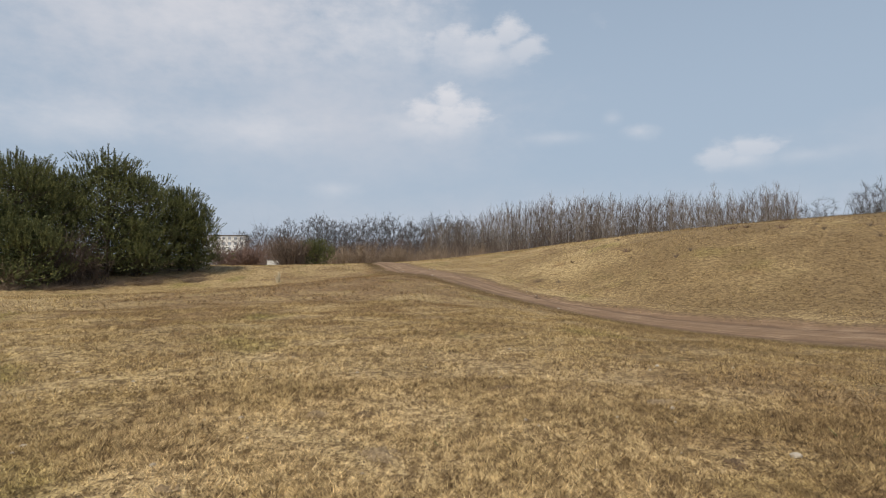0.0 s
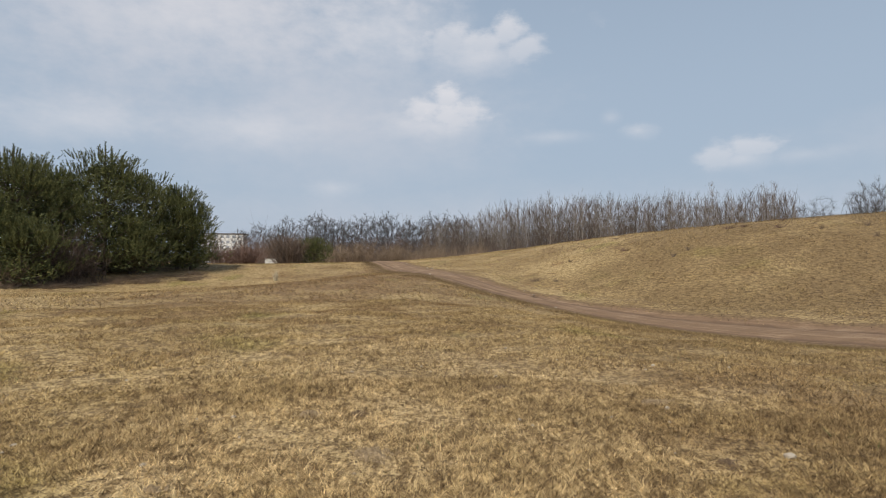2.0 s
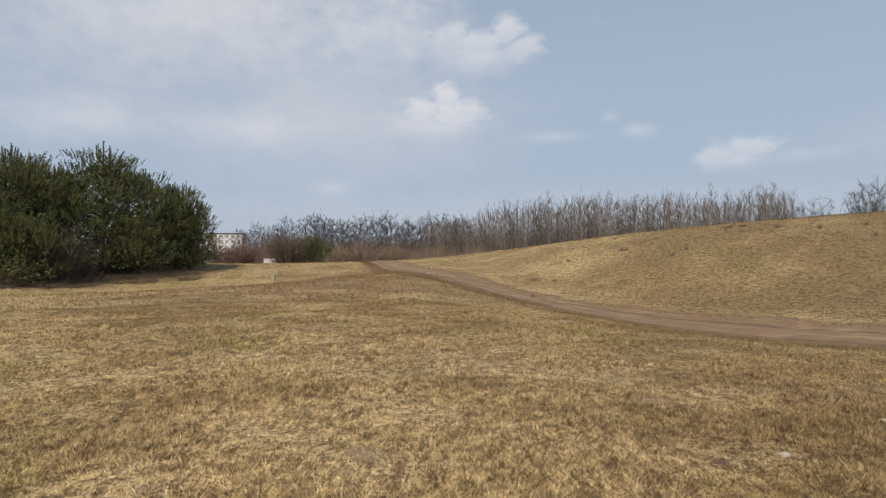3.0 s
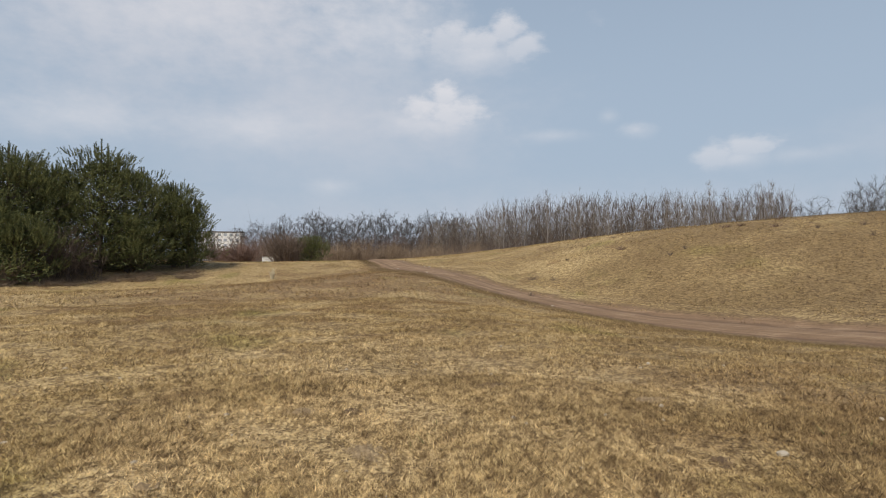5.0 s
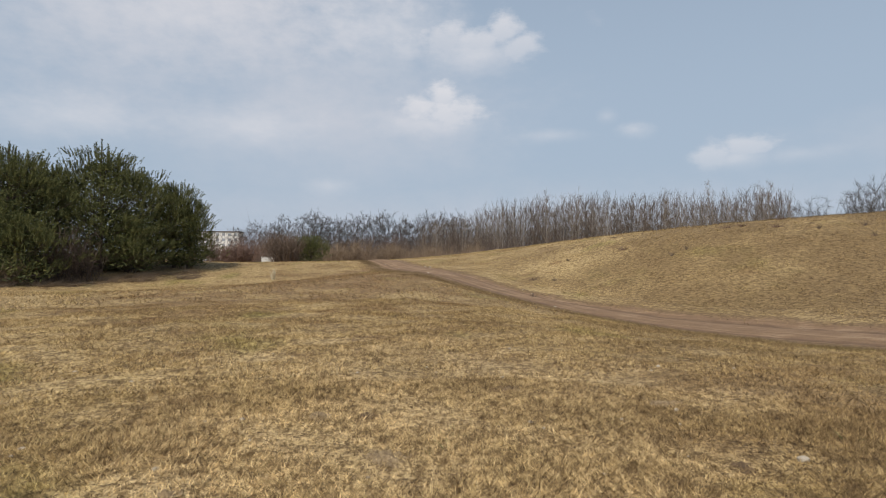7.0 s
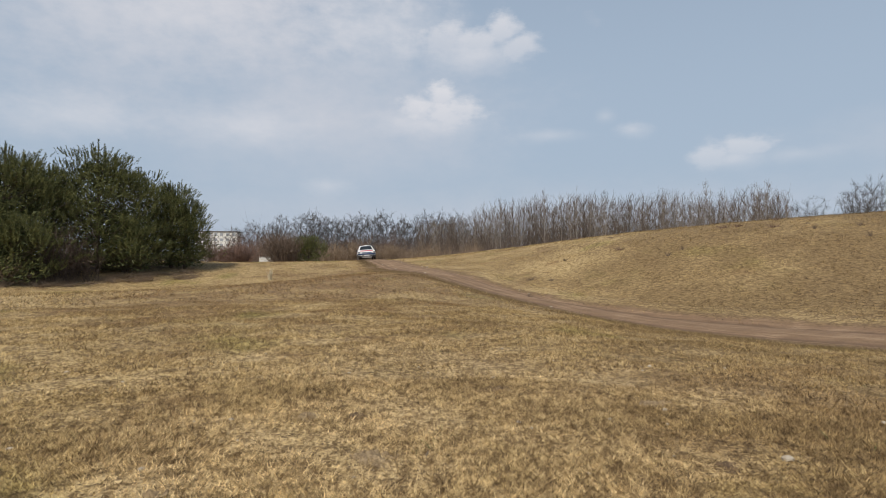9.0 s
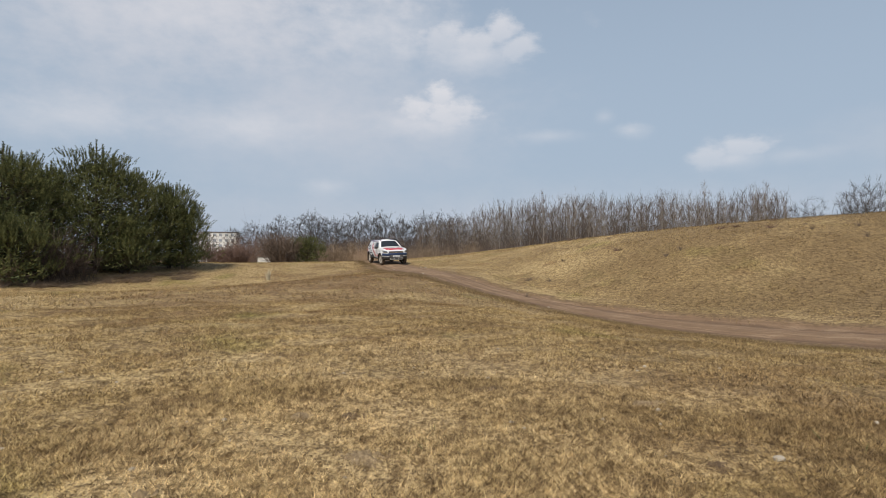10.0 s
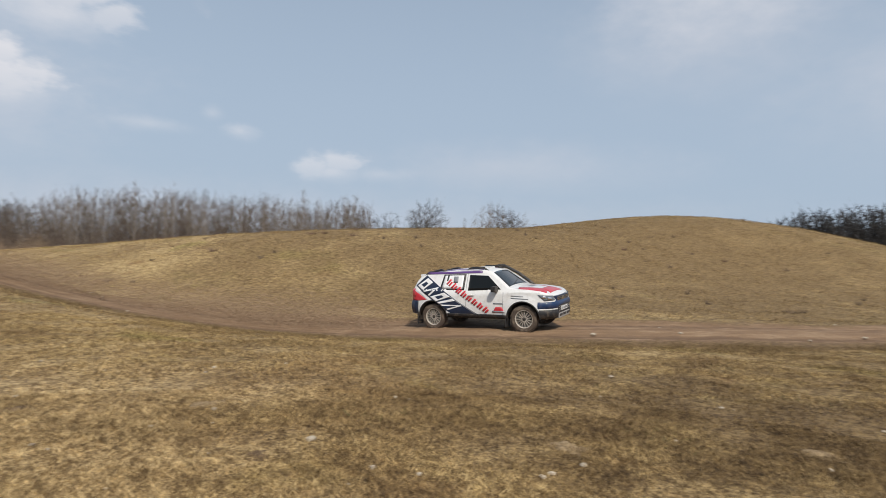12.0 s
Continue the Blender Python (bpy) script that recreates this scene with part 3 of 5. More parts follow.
    for b, d, top, k in ((40.1, 170, 4.6, birch), (40.8, 170, 5.2, slim), (41.5, 165, 5.8, birch), (42.6, 168, 6.2, slim), (43.9, 168, 5.9, crowned), (45.6, 172, 5.2, slim), (42.3, 160, 6.2, birch), (42.9, 160, 6.3, slim), (43.5, 165, 6.0, birch),
                         (44.4, 165, 5.3, slim), (45.2, 170, 5.0, oak), (46.2, 170, 4.6, oak), (47.0, 170, 4.3, slim)):
        plant(k, b, d, top, rng, used)
    dark = [(make_tree("shaded_tree", "dark leafless tree behind the hill's shoulder", MAT["dark_bark"], MAT["dark_bark"], 0.10, "trees behind the hill", 80 + i, 15, 3.6, 0.14, 240, 7, 0.7, 0.6, 0.9, 0.2), 15) for i in range(2)]
    for i, b in enumerate(np.linspace(67.5, 88, 46)):
        plant(dark, float(b), rng.uniform(120, 135), float(np.interp(b, [67, 69, 72, 75, 90], [4.5, 5.8, 6.0, 6.4, 6.8])) * rng.uniform(0.88, 1.02), rng, used)
    build_thicket(rng)


def build_thicket(rng):
    """Brown undergrowth of the valley and the wood's floor, as one mass."""
    def mass(name, label, n, b0, b1, d0, d1, lo, hi, mat, wid):
        b = np.radians(rng.uniform(b0, b1, n))
        d = rng.uniform(d0, d1, n)
        x, y = EYE_XY[0] + d * np.sin(b), EYE_XY[1] + d * np.cos(b)
        z = height(x, y)
        clump = 0.75 + 0.25 * np.sin(b * 61) * np.sin(b * 23 + d * 0.3) + rng.normal(0, 0.08, n)
        h = rng.uniform(lo, hi, n) * np.clip(clump, 0.45, 1.0)
        a = np.column_stack([x, y, z - 0.1])
        out = np.column_stack([rng.normal(0, 0.16, n) * h, rng.normal(0, 0.16, n) * h, h])
        va, fa = slivers(a, a + out, np.full(n, wid), rng)
        k = 5
        s = np.repeat(a + out * 0, k, 0) + np.repeat(out, k, 0) * rng.uniform(0.25, 0.95, (n * k, 1))
        e = s + np.repeat(h, k)[:, None] * rng.normal(0, 0.14, (n * k, 3)) + np.array([0, 0, 0.1]) * np.repeat(h, k)[:, None]
        vb, fb = slivers(s, e, np.full(n * k, wid * 0.8), rng)
        ob = fast_mesh(name, np.concatenate([va, vb]), np.concatenate([fa, fb + len(va)]), mat)
        tagged(ob, label, "shrubs", kind="stuff")

    mass("thicket", "dense brown leafless thicket in the valley", 14000, -17, 12, 84, 116, 3.4, 6.2, MAT["twig"], 0.038)
    mass("thicket", "taller brown leafless saplings beside the wood", 6000, -5, 12, 92, 112, 4.0, 7.5, MAT["twig"], 0.038)
    mass("undergrowth", "tan leafless scrub below the trees", 4500, -13, 4, 74, 84, 2.0, 3.6, MAT["tan_twig"], 0.034)
    mass("undergrowth", "grey-brown saplings along the wood's edge", 13000, -3, 31.0, 96, 130, 4.0, 9.0, MAT["twig"], 0.045)
    mass("thicket", "reddish-brown leafless woodland behind the valley trees", 9000, -19, 6, 132, 165, 8.5, 13.5, MAT["red_twig"], 0.06)
    mass("undergrowth", "grey-brown young trees deep in the wood", 9000, 1, 30.5, 122, 140, 9.0, 14.5, MAT["twig"], 0.055)
    mass("distant_wood", "far leafless woodland on the horizon", 5000, -32, 60, 260, 330, 5, 9, MAT["far_bark"], 0.4)
    mass("dark_wood", "dark woodland behind the hill's shoulder", 9000, 67.5, 90, 130, 160, 14, 18.5, MAT["dark_bark"], 0.13)


# ---- pines and bushes ----
def pine_mesh(seed, h, width, shoots, round_top):
    """Trunk and limb segments and needle slivers of a young pine: pads of upturned shoots along its limbs, candles on top."""
    rng = np.random.default_rng(seed)
    segs = [(0, 0, -0.3, rng.normal(0, 0.1), rng.normal(0, 0.1), h * 0.5, 0.13, 0.08), (0, 0, h * 0.5, 0, 0, h * 0.93, 0.08, 0.03)]
    na, nb = [], []

    def shoot(at, way, length, count, needle=0.11):
        """A bottle brush: needles lean forwards all round the stalk."""
        o = at + way * (rng.random((count, 1)) * length)
        round_it = unit(np.cross(way, rng.normal(0, 1, (count, 3))))
        e = unit(way * rng.uniform(0.7, 1.3, (count, 1)) + round_it)
        na.append(o)
        nb.append(o + e * rng.uniform(0.7, 1.2, (count, 1)) * needle)

    power, flat = (2.6, 0.62) if round_top else (1.9, 0.85)
    per = 13
    for i in range(shoots // per):
        f = (0.95 if round_top else 0.84) * rng.random() ** 1.05
        tier = 0.62 * (1 - 0.35 * f)
        z = max(0.3, round(h * (0.05 + 0.88 * f) / tier) * tier + rng.normal(0, 0.09))
        shape = (1 - f ** power) ** flat * (0.78 + 0.22 * min(1, f / 0.25))
        a = i * 2.39996 + rng.normal(0, 0.3)
        outer = rng.random() < 0.75
        reach = width / 2 * shape * (rng.uniform(0.82, 1.1) if outer else rng.uniform(0.35, 0.8)) + 0.15
        out = np.array([math.cos(a), math.sin(a), 0.0])
        tip = out * reach + np.array([0, 0, z + reach * (0.08 + 0.25 * f)])
        base = np.array([0, 0, max(0.15, z - reach * 0.22)])
        knee = (base + tip) / 2 - np.array([0, 0, 0.06 * reach])
        segs.append((*base, *knee, 0.03 * (1 - f) + 0.014, 0.016))
        segs.append((*knee, *tip, 0.016, 0.007))
        pad = rng.uniform(0.24, 0.42) * (1.15 - 0.35 * f)
        for j in range(per):
            q = tip + rng.normal(0, 1, 3) * np.array([pad, pad, pad * 0.34]) - out * rng.uniform(0, 0.5) * pad
            q[2] = max(q[2], 0.12)
            way = unit(out * rng.uniform(0.2, 0.9) + (q - tip) * 0.9 + np.array([0, 0, rng.uniform(0.45, 1.3) + 0.5 * f]))
            shoot(q, way, rng.uniform(0.28, 0.48), 36, 0.10)
    # whorls of candles: the leader, then wider rings below it
    for level, ring, count in (((1.0, 0.0, 1), (0.955, 0.35, 6), (0.90, 0.75, 9), (0.83, 1.2, 11), (0.75, 1.6, 12)) if not round_top else ((0.99, 0.1, 2), (0.95, 0.4, 5), (0.89, 0.8, 7))):
        for i in range(count):
            a = 2 * math.pi * (i + rng.random() * 0.6) / count
            r = ring * width / 7.0 * rng.uniform(0.75, 1.15)
            out = np.array([math.cos(a), math.sin(a), 0.0])
            length = rng.uniform(0.55, 0.85)
            q = out * r + np.array([0, 0, h * level - length * rng.uniform(0.85, 1.15)])
            segs.append((0, 0, q[2] - 0.5 * r - 0.1, *q, 0.02, 0.012))
            shoot(q, unit(out * 0.12 * ring + np.array([0, 0, 1.0])), length, 170, 0.11)
            for _ in range(3):
                side = unit(np.array([rng.normal(), rng.normal(), 0.9]))
                shoot(q + side * 0.05, side, rng.uniform(0.3, 0.5), 50, 0.105)
    for i in range(90):
        f = rng.uniform(0.35, 0.92)
        a = rng.uniform(0, 2 * math.pi)
        r = width / 2 * (1 - f ** power) ** flat * rng.uniform(0.8, 1.04)
        q = np.array([math.cos(a) * r, math.sin(a) * r, h * (0.06 + 0.88 * f)])
        shoot(q, unit(np.array([math.cos(a) * 0.5, math.sin(a) * 0.5, 1.0])), rng.uniform(0.45, 0.75), 80, 0.11)
    # old dark foliage inside the crown
    n = int(shoots * 2.3)
    f = 0.9 * rng.random(n)
    r = width / 2 * (1 - f ** power) ** flat * 0.78 * rng.random(n) ** 0.5
    a = rng.uniform(0, 2 * math.pi, n)
    o = np.column_stack([np.cos(a) * r, np.sin(a) * r, h * (0.04 + 0.86 * f)])
    na.append(o)
    nb.append(o + unit(rng.normal(0, 1, (n, 3)) * np.array([1, 1, 0.6])) * 0.26)
    return segs, np.concatenate(na), np.concatenate(nb), rng


def pine(seed, x, y, h, width, shoots, round_top=False, label="dark green young pine with needles down to the grass", name="pine_tree"):
    tree = tagged(new(name), label, "tree", "pines at the meadow's edge")
    tree.matrix_basis = pose(x, y, float(height(x, y)))
    segs, a, b, rng = pine_mesh(seed, h, width, int(shoots * 1.05), round_top)
    v, f = tubes(segs[:2], 8)
    fast_mesh("trunk", v, f, MAT["bark"], tree, True)
    v, f = tubes(segs[2:], 3)
    tagged(fast_mesh("branchwork", v, f, MAT["bark"], tree), kind="stuff")
    v, f = slivers(a, b, np.where(np.linalg.norm(b - a, axis=1) > 0.2, 0.08, rng.uniform(0.014, 0.024, len(a))), rng)
    fast_mesh("crown", v, f, MAT["needle"], tree)
    return tree


def shrub(seed, x, y, h, width, stems, mat, label, name="shrub", wid=0.02):
    """A leafless bush: many stems from one foot, each with side twigs."""
    rng = np.random.default_rng(seed)
    bush = tagged(new(name), label, "shrub")
    bush.matrix_basis = pose(x, y, float(height(x, y)))
    a = np.column_stack([rng.normal(0, width * 0.14, stems), rng.normal(0, width * 0.14, stems), np.full(stems, -0.05)])
    way = np.column_stack([rng.normal(0, width * 0.27, stems), rng.normal(0, width * 0.27, stems), h * rng.uniform(0.55, 1.0, stems)])
    v1, f1 = tubes(np.column_stack([a, a + way, np.full(stems, wid * 0.7), np.full(stems, wid * 0.25)]), 3)
    fast_mesh("stem_base", v1, f1, mat, bush)
    k = 16
    s = np.repeat(a, k, 0) + np.repeat(way, k, 0) * rng.uniform(0.2, 1.0, (stems * k, 1))
    e = s + rng.normal(0, 0.13 * h, (stems * k, 3)) + np.array([0, 0, 0.08 * h])
    e[:, 2] = np.maximum(e[:, 2], 0.0)
    v2, f2 = slivers(s, e, np.full(stems * k, wid), rng)
    fast_mesh("crown", v2, f2, mat, bush)
    return bush


def at_depth(px, depth):
    """Ground place at a sideways slope px (in picture widths from the middle) and a depth ahead of the first stand."""
    return EYE_XY[0] + px * depth, EYE_XY[1] + depth


def build_pines():
    f = 1034.0
    for i, (x, depth, h, w, n, rt) in enumerate([(28, 29.5, 6.8, 6.6, 1500, False), (190, 33.5, 7.5, 7.6, 2100, False), (262, 35.5, 6.1, 4.6, 1000, True), (318, 37, 5.2, 3.8, 1150, True),
                                                 (112, 32.5, 6.0, 5.2, 1100, False), (-70, 29, 7.0, 5.6, 450, False), (70, 36, 6.2, 5.0, 400, False), (235, 34.2, 3.4, 3.6, 650, True), (-10, 27.5, 4.6, 3.4, 600, False), (342, 37.2, 4.1, 2.8, 650, True), (40, 27.8, 3.0, 3.6, 500, True)]):
        pine(70 + i, *at_depth((x - 784) / f, depth), h, w, n, rt)
    pine(90, *at_depth((556 - 784) / f, 58), 2.5, 3.4, 480, True, "small rounded green pine beyond the crest", "young_pine")
    for i, (x, depth, h, w, n, mat, label) in enumerate([
            (118, 29.6, 2.9, 2.6, 60, "dark_twig", "brown leafless shrub in front of the pines"), (160, 30.6, 2.2, 2.2, 46, "dark_twig", "dark brown leafless shrub by the pines"),
            (70, 28.8, 1.8, 2.0, 30, "dark_twig", "brown leafless shrub in front of the pines"), (20, 27.0, 1.2, 1.6, 40, "tan_twig", "tan dead weeds at the pines' foot"),
            (240, 34.0, 1.3, 1.8, 18, "dark_twig", "brown leafless shrub in front of the pines"),
            (384, 44, 2.6, 1.5, 40, "twig", "thin brown sapling beside the pines"), (405, 62, 2.4, 3.6, 130, "red_twig", "reddish leafless bush beyond the crest"),
            (432, 60, 2.3, 3.4, 220, "red_twig", "reddish leafless bush beyond the crest"), (512, 56, 2.9, 3.0, 260, "twig", "brown leafless bush beside the small pine"),
            (512, 66, 3.0, 3.0, 110, "twig", "brown leafless bush beyond the crest"), (452, 76, 3.0, 3.0, 80, "twig", "brown leafless bush beyond the crest"),
            (600, 70, 3.0, 4.0, 90, "tan_twig", "tan leafless bush beyond the crest"), (640, 72, 3.2, 4.0, 90, "tan_twig", "tan leafless bush beyond the crest"),
            (690, 76, 3.2, 3.6, 80, "tan_twig", "tan leafless bush beyond the crest")]):
        shrub(100 + i, *at_depth((x - 784) / f, depth), h, w, n, MAT[mat], label, wid=0.02 if depth < 50 else 0.035)


build_woods()
build_pines()


# ---- buildings beyond the valley ----
def slab(bm, x0, x1, y0, y1, z0, z1):
    m = Matrix.Translation(((x0 + x1) / 2, (y0 + y1) / 2, (z0 + z1) / 2)) @ Matrix.Diagonal((x1 - x0, y1 - y0, z1 - z0, 1))
    return bmesh.ops.create_cube(bm, size=1, matrix=m)["verts"]


def box(x0, x1, y0, y1, z0, z1, bevel=0.0):
    bm = bmesh.new()
    slab(bm, x0, x1, y0, y1, z0, z1)
    if bevel:
        bmesh.ops.bevel(bm, geom=bm.edges[:], offset=bevel, segments=2, affect="EDGES", profile=0.7)
    return bm


def apartment_block(x, y, w, depth, z0, storeys):
    """A pale concrete block of flats with rows of windows."""
    house = tagged(new("apartment_building"), "pale concrete block of flats beyond the trees", "building")
    house.matrix_basis = pose(x, y, z0, 0, 0, 8)
    h = storeys * 2.8
    part("wall", box(-w / 2, w / 2, 0, depth, 0, h), MAT["plaster"], house)
    part("roof", box(-w / 2 - 0.3, w / 2 + 0.3, -0.3, depth + 0.3, h, h + 0.5, 0.05), MAT["roof"], house)
    first = None
    for s in range(storeys):
        for c in range(int(w // 3)):
            wx = -w / 2 + 1.5 + c * 3.0
            if first is None:
                first = part("window", box(-0.8, 0.8, -0.08, 0.05, 0, 1.4), MAT["pane"], house)
                win = first
            else:
                win = new("window", first.data)
                win.parent = house
            win.location = (wx, 0, s * 2.8 + 0.9)


def hut(x, y, z0):
    house = tagged(new("hut"), "small pale plastered hut with a low roof", "building")
    house.matrix_basis = pose(x, y, z0, 0, 0, 20)
    part("wall", box(-0.75, 0.75, -0.8, 0.8, 0, 2.6, 0.02), MAT["plaster"], house)
    part("roof", box(-0.82, 0.82, -0.9, 0.9, 2.6, 2.68, 0.02), MAT["roof"], house)
    part("door", box(-0.78, -0.74, -0.4, 0.4, 0.05, 2.0), MAT["roof"], house)


x, y, z = polar(-20.6, 330)
apartment_block(x, y, 21, 12, z - 4.6, 8)
x, y = at_depth((481 - 784) / 1042.0, 70)
hut(x, y, 1.15 - 2.6)


# ---- rally car: x ahead, y to its left, z up; the origin on the ground between the axles ----
def lerp(x, xs, ys):
    return float(np.interp(x, xs, ys))


TOP_X = [-2.14, -2.10, -2.02, -1.92, -1.80, -1.60, -1.2, -0.6, -0.1, 0.2, 0.36, 0.6, 0.92, 1.05, 1.4, 1.75, 1.92, 2.02, 2.10, 2.14]
TOP_Z = [0.80, 1.00, 1.16, 1.34, 1.485, 1.545, 1.61, 1.66, 1.665, 1.645, 1.61, 1.44, 1.195, 1.16, 1.145, 1.10, 1.05, 0.985, 0.87, 0.68]
WID_X = [-2.14, -2.05, -1.9, -1.5, -0.9, 0.9, 1.5, 1.8, 1.95, 2.06, 2.14]
WID_Y = [0.62, 0.75, 0.85, 0.895, 0.90, 0.90, 0.895, 0.86, 0.79, 0.69, 0.54]
AXLES = (-1.335, 1.335)
TYRE = 0.352


def top_z(x):
    return lerp(x, TOP_X, TOP_Z)


def floor_z(x):
    z = lerp(x, [-2.14, -1.9, -1.7, 1.7, 1.95, 2.14], [0.52, 0.42, 0.40, 0.38, 0.40, 0.48])
    for a in AXLES:
        d = abs(x - a)
        if d < 0.455:
            z = max(z, 0.34 + math.sqrt(0.455 ** 2 - d ** 2))
    return z


def side_y(x, z):
    """Half width of the body at the length x and height z."""
    w = lerp(x, WID_X, WID_Y)
    w -= 0.035 * max(0.0, (0.62 - z) / 0.25) ** 2
    w -= 0.02 * max(0.0, (z - 0.78) / 0.3)
    belt = 1.06 + 0.03 * (x < -0.9)
    if z > belt:
        w -= 0.03 + 0.40 * (z - belt)
    for a in AXLES:
        d = math.hypot(x - a, z - 0.36)
        if d < 0.62:
            w += 0.03 * (1 - max(0.0, d - 0.44) / 0.18)
    return w


def roof_z(x, y):
    w = max(0.05, side_y(x, top_z(x)) - 0.03)
    q = min(1.0, abs(y) / w)
    return top_z(x) - (0.035 + 0.02 * (x > 1.0)) * q ** 2 - (0.02 + 0.035 * min(1.0, max(0.0, (x - 0.9) / 0.3))) * q ** 6


def body_shell():
    """The lofted shell: sides from sill and arches up to the roof line, and the top across."""
    xs = sorted(set(np.round(np.concatenate([np.linspace(-2.14, 2.14, 90), np.array(TOP_X), [a + s * 0.455 for a in AXLES for s in (-1, 1)]]), 4)))
    bm = bmesh.new()
    rows = []
    for x in xs:
        lo, hi = floor_z(x), top_z(x)
        ring = []
        for k in range(17):
            z = lo + (hi - 0.03 - lo) * k / 16
            ring.append((x, -side_y(x, z), z))
        w = side_y(x, hi) - 0.03
        for k in range(1, 10):
            y = -w + 2 * w * k / 10
            ring.append((x, y, roof_z(x, y)))
        for k in range(16, -1, -1):
            z = lo + (hi - 0.03 - lo) * k / 16
            ring.append((x, side_y(x, z), z))
        rows.append([bm.verts.new(p) for p in ring])
    n = len(rows[0])
    for a, b in zip(rows, rows[1:]):
        for i in range(n):
            j = (i + 1) % n
            f = bm.faces.new((a[i], a[j], b[j], b[i]))
            f.smooth = True
            f.material_index = 1 if i == n - 1 else 0
    bm.faces.new(rows[0])
    bm.faces.new(reversed(rows[-1]))
    bmesh.ops.recalc_face_normals(bm, faces=bm.faces[:])
    return bm


def side_patch(corners, sign, lift=0.005, nu=10, nv=5, thick=0.004):
    """A film or pane on the body's side: corners (x, z) in order; sign -1: the right side."""
    bm = bmesh.new()
    (ax, az), (bx, bz), (cx, cz), (dx, dz) = corners
    grid = []
    for i in range(nu + 1):
        u, row = i / nu, []
        for j in range(nv + 1):
            v = j / nv
            x = (ax * (1 - u) + bx * u) * (1 - v) + (dx * (1 - u) + cx * u) * v
            z = (az * (1 - u) + bz * u) * (1 - v) + (dz * (1 - u) + cz * u) * v
            row.append(bm.verts.new((x, sign * (side_y(x, z) + lift), z)))
        grid.append(row)
    for i in range(nu):
        for j in range(nv):
            f = bm.faces.new((grid[i][j], grid[i + 1][j], grid[i + 1][j + 1], grid[i][j + 1]))
            f.smooth = True
    if sign > 0:
        bmesh.ops.reverse_faces(bm, faces=bm.faces[:])
    ret = bmesh.ops.extrude_face_region(bm, geom=bm.faces[:])
    bmesh.ops.translate(bm, verts=[v for v in ret["geom"] if isinstance(v, bmesh.types.BMVert)], vec=(0, -sign * thick, 0))
    bmesh.ops.recalc_face_normals(bm, faces=bm.faces[:])
    return bm


def top_patch(corners, lift=0.005, nu=10, nv=10):
    """A film or pane on hood, windscreen or roof: corners (x, y) in order."""
    bm = bmesh.new()
    (ax, ay), (bx, by), (cx, cy), (dx, dy) = corners
    grid = []
    for i in range(nu + 1):
        u, row = i / nu, []
        for j in range(nv + 1):
            v = j / nv
            x = (ax * (1 - u) + bx * u) * (1 - v) + (dx * (1 - u) + cx * u) * v
            y = (ay * (1 - u) + by * u) * (1 - v) + (dy * (1 - u) + cy * u) * v
            row.append(bm.verts.new((x + lift * 0.6 * (0.3 < x < 1.0), y, roof_z(x, y) + lift)))
        grid.append(row)
    for i in range(nu):
        for j in range(nv):
            bm.faces.new((grid[i][j], grid[i + 1][j], grid[i + 1][j + 1], grid[i][j + 1])).smooth = True
    ret = bmesh.ops.extrude_face_region(bm, geom=bm.faces[:])
    bmesh.ops.translate(bm, verts=[v for v in ret["geom"] if isinstance(v, bmesh.types.BMVert)], vec=(0, 0, -0.003))
    bmesh.ops.recalc_face_normals(bm, faces=bm.faces[:])
    return bm


def band(x0, x1, z0, z1, grow, n=26):
    """A bumper wrapped round one end of the body, from one side to the other."""
    bm = bmesh.new()
    end = 1 if x1 > 0 else -1
    path = []
    xs = np.linspace(x0, x1, n) if end > 0 else np.linspace(x1, x0, n)
    for x in xs:
        path.append((x, -1))
    for x in xs[::-1]:
        path.append((x, 1))
    levels = [(z0, -0.035), (z0 + 0.03, 0.0), ((z0 + z1) / 2, 0.012), (z1 - 0.03, 0.0), (z1, -0.03)]
    cols = []
    for x, s in path:
        cols.append([bm.verts.new((x + end * (grow + g) * (abs(x) > 1.9), s * (side_y(max(-2.14, min(2.14, x)), z) + grow + g), z)) for z, g in levels])
    for a, b in zip(cols, cols[1:]):
        for i in range(len(levels) - 1):
            bm.faces.new((a[i], b[i], b[i + 1], a[i + 1])).smooth = True
    half = len(cols) // 2
    for i in range(half - 1):
        j = len(cols) - 1 - i
        bm.faces.new((cols[i][-1], cols[i + 1][-1], cols[j - 1][-1], cols[j][-1]))
        bm.faces.new((cols[i][0], cols[j][0], cols[j - 1][0], cols[i + 1][0]))
    bmesh.ops.recalc_face_normals(bm, faces=bm.faces[:])
    return bm


def lathe(profile, n=36):
    """A turned shape about the y axis; profile rows (radius, y)."""
    bm = bmesh.new()
    rings = []
    for i in range(n):
        a = 2 * math.pi * i / n
        rings.append([bm.verts.new((r * math.cos(a), y, r * math.sin(a))) for r, y in profile])
    for i in range(n):
        a, b = rings[i], rings[(i + 1) % n]
        for j in range(len(profile) - 1):
            bm.faces.new((a[j], a[j + 1], b[j + 1], b[j])).smooth = True
    bmesh.ops.recalc_face_normals(bm, faces=bm.faces[:])
    return bm


